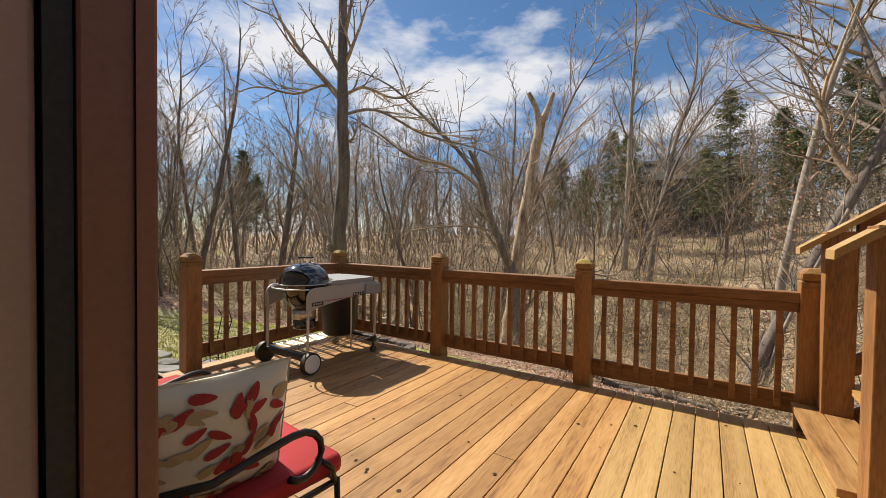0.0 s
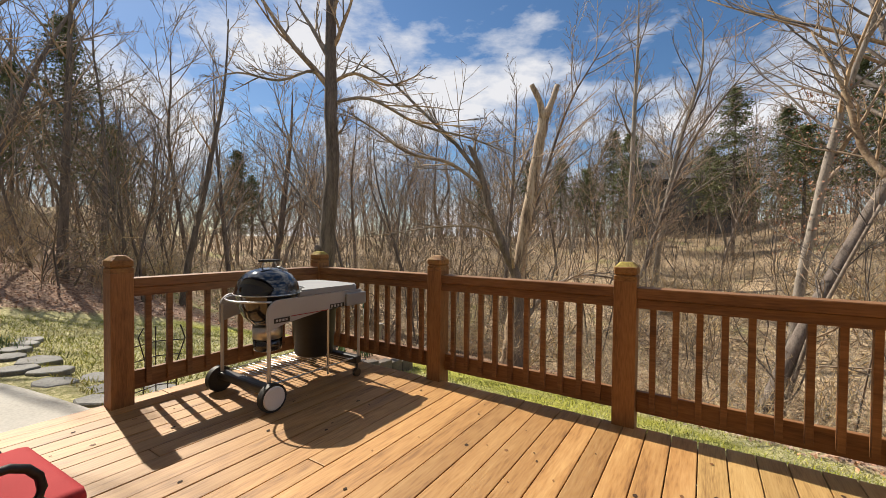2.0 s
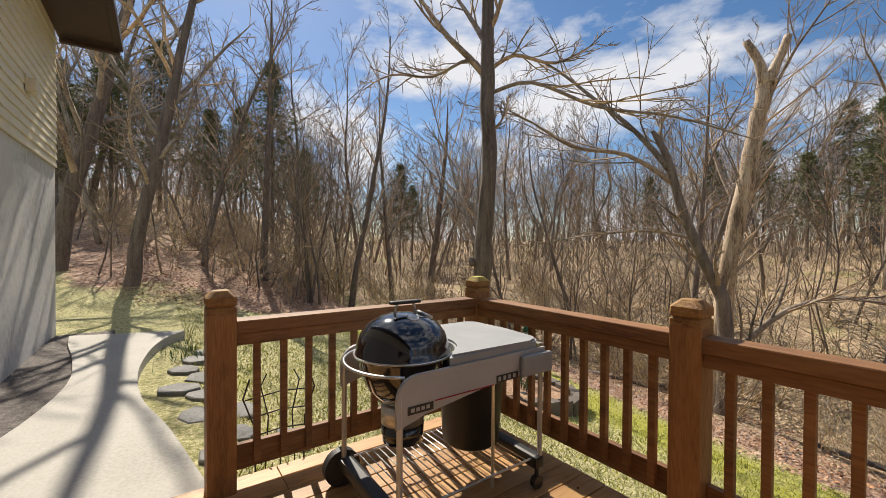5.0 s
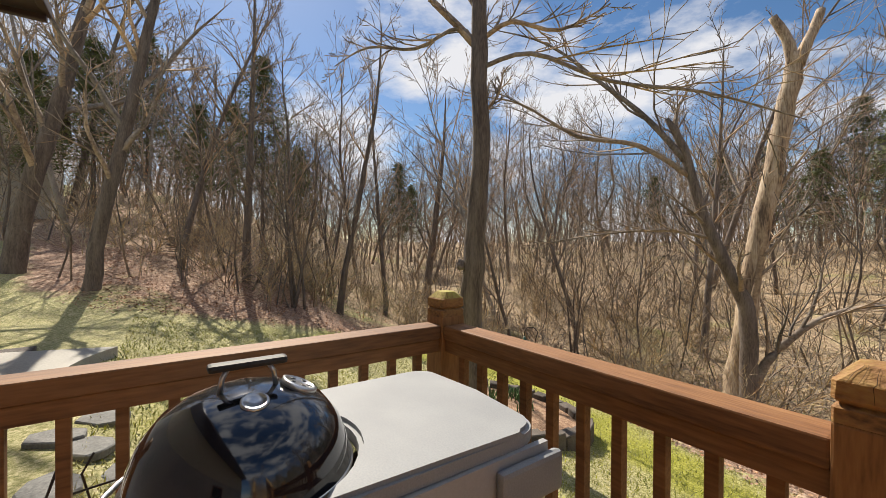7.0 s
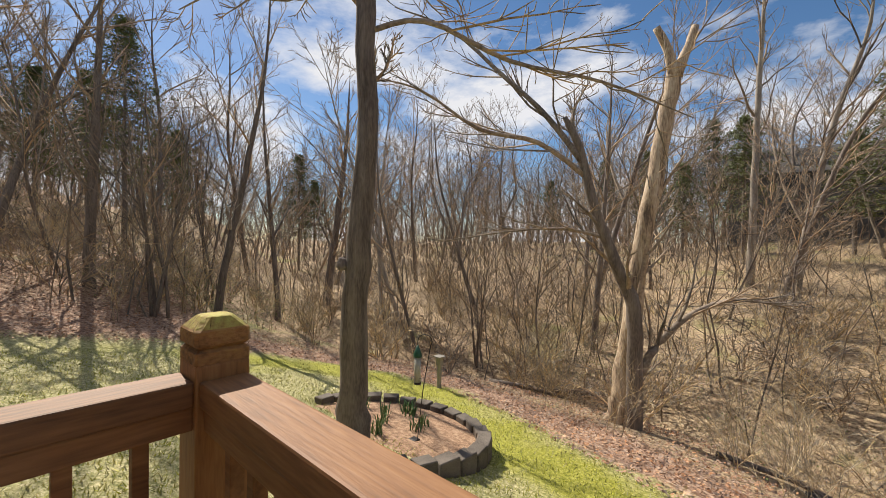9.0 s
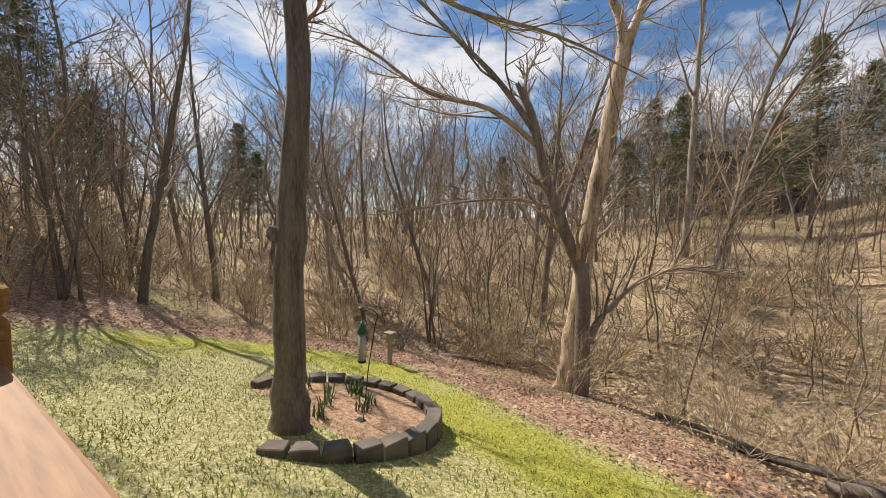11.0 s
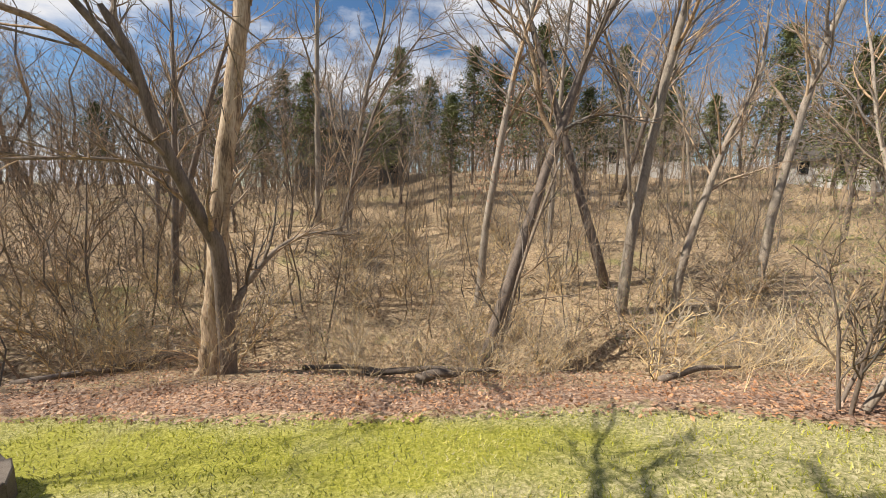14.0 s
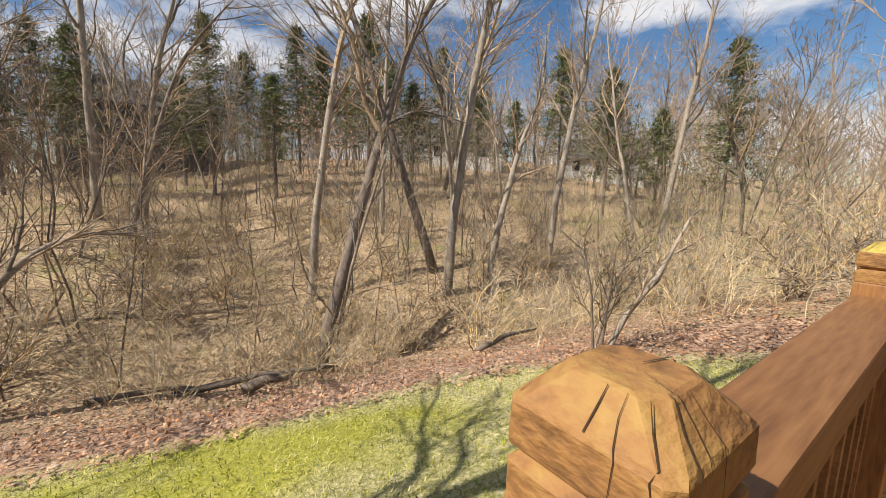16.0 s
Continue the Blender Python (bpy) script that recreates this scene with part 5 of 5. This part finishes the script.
# ---- grill ----
def grill():
    g = thing("kettle_grill", "black kettle charcoal grill on a cart with a grey side table", "grill", (-3.33, 2.38, 0))
    # y runs along the cart from the wheels to the casters, x across it; the front faces +x
    kx, ky, rim = 0.02, 0.18, 0.80
    lathe("bowl", [(0.05, rim - 0.26), (0.12, rim - 0.235), (0.18, rim - 0.17), (0.218, rim - 0.085), (0.232, rim - 0.01), (0.235, rim)], kettle_m, g, 56, (kx, ky, 0))
    lid = lathe("lid", [(0.242, rim - 0.012), (0.244, rim + 0.004), (0.236, rim + 0.012), (0.232, rim + 0.05), (0.212, rim + 0.1), (0.176, rim + 0.145), (0.12, rim + 0.178), (0.06, rim + 0.193), (0.01, rim + 0.197)], kettle_m, g, 64, (kx, ky, 0))
    top = rim + 0.193
    hp = []
    for k in range(9):
        a = math.pi * k / 8
        hp.append((kx + 0.02, ky - 0.06 * math.cos(a), top - 0.005 + 0.06 * min(1, 1.6 * math.sin(a))))
    pipe("lid_bracket", [hp[0], hp[1], hp[2]], 0.006, steel_m, lid)
    pipe("lid_bracket", [hp[8], hp[7], hp[6]], 0.006, steel_m, lid)
    part("lid_handle", box(kx + 0.002, ky - 0.085, top + 0.05, kx + 0.038, ky + 0.085, top + 0.068, 0.008), rubber_m, lid)
    for nm, r, dx, dy, h, note in (("thermometer", 0.03, 0.095, 0.0, 0.183, "round chrome thermometer"), ("lid_vent", 0.045, 0.02, 0.115, 0.179, "round aluminium vent with holes")):
        disc = lathe(nm, [(r, -0.006), (r, 0.006), (r * 0.8, 0.009), (r * 0.78, 0.006), (0.004, 0.0065)], steel_m, lid, 24, label=note)
        disc.matrix_basis = pose(kx + dx, ky + dy, rim + h, -220 * dy * 1.0, 220 * dx, 0)
        if nm == "lid_vent":
            for k in range(5):
                a = 2 * math.pi * k / 5
                lathe("vent_hole", [(0.008, 0.0066), (0.008, 0.0072)], blackplastic_m, disc, 10, (0.024 * math.cos(a), 0.024 * math.sin(a), 0))
    lathe("lid_ring", [(0.24, rim - 0.005), (0.2475, rim - 0.005), (0.2475, rim + 0.004), (0.24, rim + 0.004)], steel_m, lid, 64, (kx, ky, 0), "thin steel rim band")
    lathe("ash_collar", [(0.1, rim - 0.355), (0.11, rim - 0.35), (0.11, rim - 0.265), (0.095, rim - 0.25)], steel_m, g, 36, (kx, ky, 0), "bright steel ash collar")
    lathe("ash_catcher", [(0.08, rim - 0.45), (0.105, rim - 0.44), (0.108, rim - 0.356)], kettle_m, g, 36, (kx, ky, 0))
    # rail round the kettle
    ring = []
    for k in range(25):
        a = radians(-30 - 240 * k / 24)
        ring.append((kx + 0.29 * math.cos(a) * 1.08, ky + 0.29 * math.sin(a), rim - 0.035))
    pipe("kettle_rail", ring, 0.0075, steel_m, g, 8)
    # table with rounded far end
    def table_outline(in_set=0.0):
        pts = [(0.31 - in_set, 0.26), (0.31 - in_set, 0.80)]
        for k in range(9):
            a = radians(90 * k / 8)
            pts.append((0.23 + (0.08 - in_set) * math.cos(a), 0.80 + (0.1 - in_set) * math.sin(a)))
        pts += [(0.0, 0.92 - in_set)]
        for k in range(9):
            a = radians(90 + 90 * k / 8)
            pts.append((-0.23 + (0.08 - in_set) * math.cos(a), 0.80 + (0.1 - in_set) * math.sin(a)))
        pts += [(-0.31 + in_set, 0.26)]
        for k in range(13):
            a = radians(152 - 124 * k / 12)
            pts.append((kx + 0.262 * math.cos(a), ky + 0.262 * math.sin(a)))
        return pts
    bm = bmesh.new()
    base = bm.faces.new([bm.verts.new((x, y, rim - 0.015)) for x, y in table_outline()])
    ex = bmesh.ops.extrude_face_region(bm, geom=[base])
    bmesh.ops.translate(bm, verts=[e for e in ex["geom"] if isinstance(e, bmesh.types.BMVert)], vec=(0, 0, 0.045))
    bmesh.ops.bevel(bm, geom=[e for e in bm.edges if abs(e.verts[0].co.z - e.verts[1].co.z) < 1e-4 and e.verts[0].co.z > rim], offset=0.012, segments=2, affect="EDGES")
    part("side_table", bm, greyplastic_m, g, "mottled grey plastic side table")
    for s in (1, -1):
        x0 = 0.305 * s
        prof = [(-0.02, 0.56), (-0.02, 0.68)] + [(0.08 + 0.1 * math.cos(radians(180 - 15 * k)), 0.68 + 0.1 * math.sin(radians(180 - 15 * k))) for k in range(1, 7)] + [(0.9, 0.785), (0.9, 0.675), (0.45, 0.645), (0.12, 0.60)]
        n = len(prof)
        v = [(x0, y, z) for y, z in prof] + [(x0 + 0.018 * s, y, z) for y, z in prof]
        f = [tuple(range(n)), tuple(reversed(range(n, 2 * n)))] + [(i, (i + 1) % n, n + (i + 1) % n, n + i) for i in range(n)]
        bm = bmesh.new()
        vs = [bm.verts.new(p) for p in v]
        for q in f:
            bm.faces.new([vs[i] for i in q])
        pan = part("side_panel", bm, panel_m, g, "grey side panel with a dark stripe")
        if s > 0:
            xo = x0 + 0.0195
            part("badge", box(xo, 0.03, 0.615, xo + 0.003, 0.16, 0.65), blackplastic_m, pan)
            for k in range(4):
                part("badge_mark", box(xo + 0.003, 0.045 + 0.026 * k, 0.625, xo + 0.004, 0.062 + 0.026 * k, 0.641), panel_m, pan)
            part("stripe", box(xo, 0.17, 0.647, xo + 0.002, 0.52, 0.652), leafred_m, pan)
            part("name_mark", box(xo, 0.54, 0.655, xo + 0.003, 0.69, 0.69), blackplastic_m, pan)
            for k in range(4):
                part("name_bar", box(xo + 0.003, 0.55 + 0.034 * k, 0.662, xo + 0.004, 0.568 + 0.034 * k, 0.683), panel_m, pan)
            part("tool_bracket", box(xo, 0.70, 0.655, xo + 0.03, 0.93, 0.765, 0.014), greyplastic_m, pan)
    # charcoal bin under the table
    lathe("charcoal_bin", [(0.14, 0.2), (0.165, 0.22), (0.19, 0.6), (0.205, 0.61), (0.205, 0.64)], blackplastic_m, g, 28, (-0.02, 0.66, 0))
    # frame
    for x, y in ((0.31, 0.0), (-0.31, 0.0), (0.31, 0.88), (-0.31, 0.88)):
        part("leg", rod((x, y, 0.13 if y < 0.5 else 0.12), (x, y, 0.70), 0.0135, None, 12), tube_m, g)
    part("strut", rod((0.28, 0.56, 0.1), (0.28, 0.56, 0.64), 0.009), steel_m, g)
    part("axle_brace", box(-0.33, -0.03, 0.105, 0.33, 0.05, 0.17, 0.02), blackplastic_m, g)
    part("end_brace", box(-0.33, 0.83, 0.12, 0.33, 0.9, 0.19, 0.02), blackplastic_m, g)
    rack = part("bottom_rack", rod((-0.29, 0.05, 0.17), (-0.29, 0.83, 0.17), 0.006), steel_m, g)
    part("rack_edge", rod((0.29, 0.05, 0.17), (0.29, 0.83, 0.17), 0.006), steel_m, rack)
    wire = None
    for k in range(19):
        if wire is None:
            wire = part("rack_wire", rod((-0.29, 0.0, 0.17), (0.29, 0.0, 0.17), 0.0035, None, 6), steel_m, rack)
            ob = wire
        else:
            ob = new("rack_wire", wire.data)
            ob.parent = rack
        ob.location = (0, 0.08 + 0.04 * k, 0)
    for s in (1, -1):
        w = part("wheel", rod((0.325 * s, 0, 0.1), (0.375 * s, 0, 0.1), 0.1, None, 40), rubber_m, g)
        bm = rod((0.372 * s, 0, 0.1), (0.384 * s, 0, 0.1), 0.086, None, 40, 0.078)
        part("hub_cap", bm, white_m, w, "pale grey hub cap")
    for x, y in ((0.30, 0.87), (-0.30, 0.87)):
        part("caster_stem", rod((x, y, 0.07), (x, y, 0.14), 0.012), blackplastic_m, g)
        part("caster", rod((x - 0.016, y, 0.037), (x + 0.016, y, 0.037), 0.036, None, 20), blackplastic_m, g)


grill()


# ---- chairs ----
def leaf_print(parent, at_x, w, h, seed, back=False):
    """Printed leaves lying just over a cushion's face."""
    rng = random.Random(seed)
    for k in range(46):
        u, t = rng.uniform(-w * 0.42, w * 0.42), rng.uniform(-h * 0.42, h * 0.42)
        ln, wd, a = rng.uniform(0.05, 0.08), rng.uniform(0.011, 0.017), rng.uniform(-0.6, 1.8)
        v = []
        for j in range(12):
            q = 2 * math.pi * j / 12
            p, s = math.cos(q) * ln / 2, math.sin(q) * wd * (1 - 0.35 * math.cos(q))
            y, z = u + p * math.cos(a) - s * math.sin(a), t + p * math.sin(a) + s * math.cos(a)
            v.append((at_x * puff(y, z, w, h) + (0.006 if at_x > 0 else -0.006), y, z))
        v.append((at_x * puff(u, t, w, h) + (0.0075 if at_x > 0 else -0.0075), u, t))
        mesh_ob("printed_leaf", v, [(j, (j + 1) % 12, 12) for j in range(12)], leafred_m if k % 2 else leaftan_m, parent)


def puff(y, z, w, h):
    return max(0.0, (1 - abs(2 * y / w) ** 2.6)) ** 0.5 * max(0.0, (1 - abs(2 * z / h) ** 2.6)) ** 0.5


def pillow(at, yaw, tilt, seed):
    w, h, d = 0.42, 0.40, 0.075
    p = thing("throw_pillow", "cream throw pillow printed with red and tan leaves", "pillow", at, "throw pillows")
    p.matrix_basis = pose(*at, 0, tilt, yaw)
    n = 22
    v, f = [], []
    for s in (1, -1):
        for i in range(n + 1):
            for j in range(n + 1):
                y, z = w * (i / n - 0.5), h * (j / n - 0.5)
                pinch = 1 - 0.05 * (1 - abs(2 * z / h)) * abs(2 * y / w) ** 4
                v.append((s * d * puff(y, z, w, h), y * pinch, z * (1 - 0.04 * (1 - abs(2 * y / w)))))
    m = (n + 1) ** 2
    for i in range(n):
        for j in range(n):
            a = i * (n + 1) + j
            f.append((a, a + n + 1, a + n + 2, a + 1))
            f.append((m + a, m + a + 1, m + a + n + 2, m + a + n + 1))
    body = mesh_ob("cover", v, f, fabric_m, p, smooth=True)
    leaf_print(p, d, w, h, seed)
    leaf_print(p, -d, w, h, seed + 50)
    edge = [(0, w / 2 * a, h / 2 * b) for a, b in ((-1, -1), (1, -1), (1, 1), (-1, 1), (-1, -1))]
    pipe("piping", edge, 0.005, fabric_m, p, 6)


def chair(at, yaw):
    """A wrought-iron patio armchair with a slatted round back; it faces +y before the turn."""
    c = thing("patio_armchair", "black wrought-iron patio armchair with a red seat cushion", "chair", at, "patio chairs")
    c.rotation_euler = (0, 0, radians(yaw))
    w = 0.27
    arch = []
    for k in range(17):
        a = math.pi * k / 16
        z = 0.62 + 0.4 * math.sin(a)
        arch.append((w * math.cos(a), -0.27 - 0.16 * (z - 0.42), z))
    arch = [(w, -0.25, 0.36)] + arch + [(-w, -0.25, 0.36)]
    pipe("back_frame", arch, 0.012, iron_m, c)
    for k in range(11):
        x = -0.225 + 0.045 * k
        z = 0.62 + 0.4 * math.sqrt(max(0, 1 - (x / w) ** 2))
        pipe("back_slat", [(x, -0.25, 0.38), (x, -0.29, 0.6), (x, -0.27 - 0.16 * (z - 0.42), z)], 0.007, iron_m, c, 6)
    pipe("seat_frame", [(w, -0.25, 0.38), (w, 0.27, 0.4), (-w, 0.27, 0.4), (-w, -0.25, 0.38), (w, -0.25, 0.38)], 0.012, iron_m, c)
    for s in (1, -1):
        x = w * s
        arm = [(x, -0.29, 0.60), (x * 1.04, -0.14, 0.58), (x * 1.06, 0.0, 0.61), (x * 1.06, 0.09, 0.625)]
        for k in range(9):
            a = radians(80 - 26 * k)
            r = 0.085 - 0.003 * k
            arm.append((x * 1.06, 0.12 + r * math.cos(a), 0.54 + r * math.sin(a)))
        pipe("armrest", arm, 0.012, iron_m, c)
        pipe("arm_support", [(x, 0.26, 0.4), (x * 1.06, 0.24, 0.46), (x * 1.06, 0.18, 0.52)], 0.01, iron_m, c)
        pipe("front_leg", [(x, 0.27, 0.4), (x, 0.28, 0.15), (x, 0.29, 0.006)], 0.011, iron_m, c)
        pipe("back_leg", [(x, -0.25, 0.38), (x, -0.3, 0.15), (x, -0.34, 0.006)], 0.011, iron_m, c)
        pipe("side_brace", [(x, 0.28, 0.18), (x, -0.02, 0.28), (x, -0.29, 0.16)], 0.008, iron_m, c)
    cush = box(-0.255, -0.24, 0.405, 0.255, 0.31, 0.475, 0.028)
    part("seat_cushion", cush, red_m, c, "red fabric seat cushion", True)
    for s in (1, -1):
        pipe("tie", [(0.24 * s, -0.24, 0.44), (0.27 * s, -0.27, 0.4), (0.29 * s, -0.25, 0.33)], 0.005, red_m, c, 5)
    return c


chair((-1.36, 0.74, 0), -6)
chair((-2.2, 0.78, 0), 4)
pillow((-1.21, 0.64, 0.655), -8, 12, 1)
pillow((-2.17, 0.69, 0.66), 40, 16, 2)

pole = thing("umbrella_pole", "white pole with a green plastic knob leaning by the chair", "pole", (-1.0, 0.36, 0))
part("tube", rod((0.05, -0.1, 0.0), (-0.15, 0.0, 0.85), 0.02, None, 16), white_m, pole)
bm = bmesh.new()
bmesh.ops.create_cone(bm, cap_ends=True, segments=16, radius1=0.05, radius2=0.045, depth=0.05)
for vert in bm.verts:
    a = math.atan2(vert.co.y, vert.co.x)
    s = 1 + 0.14 * math.cos(4 * a)
    vert.co.x, vert.co.y = vert.co.x * s, vert.co.y * s
knob = part("knob", bm, green_m, pole, "green plastic knob", True)
knob.matrix_basis = Matrix.Translation((-0.15, 0.0, 0.87)) @ (Vector((-0.2, 0.1, 0.85)).to_track_quat("Z", "Y").to_matrix().to_4x4())


# ---- far houses ----
def far_house(at, yaw, w, d, h, wall_mat, label, storeys=2):
    t = thing("house", label, "house", (at[0], at[1], ground_z(*at) - 0.3))
    t.rotation_euler = (0, 0, radians(yaw))
    part("wall", box(-w / 2, -d / 2, -1.5, w / 2, d / 2, h), wall_mat, t)
    v = [(-w / 2 - 0.4, -d / 2 - 0.5, h - 0.1), (w / 2 + 0.4, -d / 2 - 0.5, h - 0.1), (w / 2 + 0.4, 0, h + d * 0.33), (-w / 2 - 0.4, 0, h + d * 0.33), (-w / 2 - 0.4, d / 2 + 0.5, h - 0.1), (w / 2 + 0.4, d / 2 + 0.5, h - 0.1)]
    mesh_ob("roof", v + [(a, b, c + 0.2) for a, b, c in v], [(0, 1, 2, 3), (3, 2, 5, 4), (6, 9, 8, 7), (9, 10, 11, 8), (0, 6, 7, 1), (4, 5, 11, 10), (0, 3, 9, 6), (3, 4, 10, 9), (1, 7, 8, 2), (2, 8, 11, 5)], roof_m, t)
    for s in range(storeys):
        for k in range(int(w // 2.6)):
            x, z = -w / 2 + 1.5 + 2.6 * k, 1.0 + 2.7 * s
            win = part("window", box(x - 0.5, -d / 2 - 0.05, z, x + 0.5, -d / 2 - 0.004, z + 1.3), wall_mat, t)
            part("pane", box(x - 0.42, -d / 2 - 0.07, z + 0.08, x + 0.42, -d / 2 - 0.052, z + 1.22), glass_m, win)


far_house((-2.6, 50.0), 8, 11, 8, 5.0, grey_house_m, "dark grey house on the hill behind trees")
far_house((30.0, 44.0), -38, 9, 8, 2.6, white_house_m, "pale house on the hill behind trees", 1)
far_house((44.0, 33.0), -58, 9, 8, 2.4, white_house_m, "pale house on the hill behind trees", 1)
far_house((-34.0, -6.0), 95, 7, 8, 5.2, beige_house_m, "beige house on the rise behind trees")


# ---- deck boards ----
def deck_boards():
    d = thing("floor_deck", "orange-brown stained deck boards with dark gaps and knots", "deck", (0, 0, 0), kind="structure")
    rng = random.Random(5)
    shapes = {}
    x = DECK_X0
    while x < DECK_X1 - 0.1:
        w = 0.1335
        cuts = [0.22, DECK_Y1] if rng.random() < 0.6 else [0.22, rng.choice((1.23, 1.68, 2.13)), DECK_Y1]
        for a, b in zip(cuts, cuts[1:]):
            key = round(b - a, 3)
            if key not in shapes:
                bm = box(0, 0, -0.038, w, b - a - 0.004, 0, 0.004)
                ob = part("plank", bm, deck_m, d)
                shapes[key] = ob.data
            else:
                ob = new("plank", shapes[key])
                ob.parent = d
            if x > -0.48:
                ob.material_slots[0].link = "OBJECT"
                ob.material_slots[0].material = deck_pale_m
            ob.location = (x, a, rng.uniform(-0.0015, 0.0015))
        x += 0.1395
    for k in range(90):
        kx, ky = rng.uniform(DECK_X0 + 0.1, 0.4), rng.uniform(0.9, 3.5)
        kx = DECK_X0 + 0.1395 * int((kx - DECK_X0) / 0.1395) + rng.uniform(0.03, 0.1)
        r = rng.uniform(0.004, 0.012)
        v = [(kx + r * math.cos(j * 0.785), ky + r * rng.uniform(1.0, 1.6) * math.sin(j * 0.785), 0.0032) for j in range(8)]
        mesh_ob("knot", v, [tuple(range(8))], split_m if k % 3 else rail_m, d)


deck_boards()
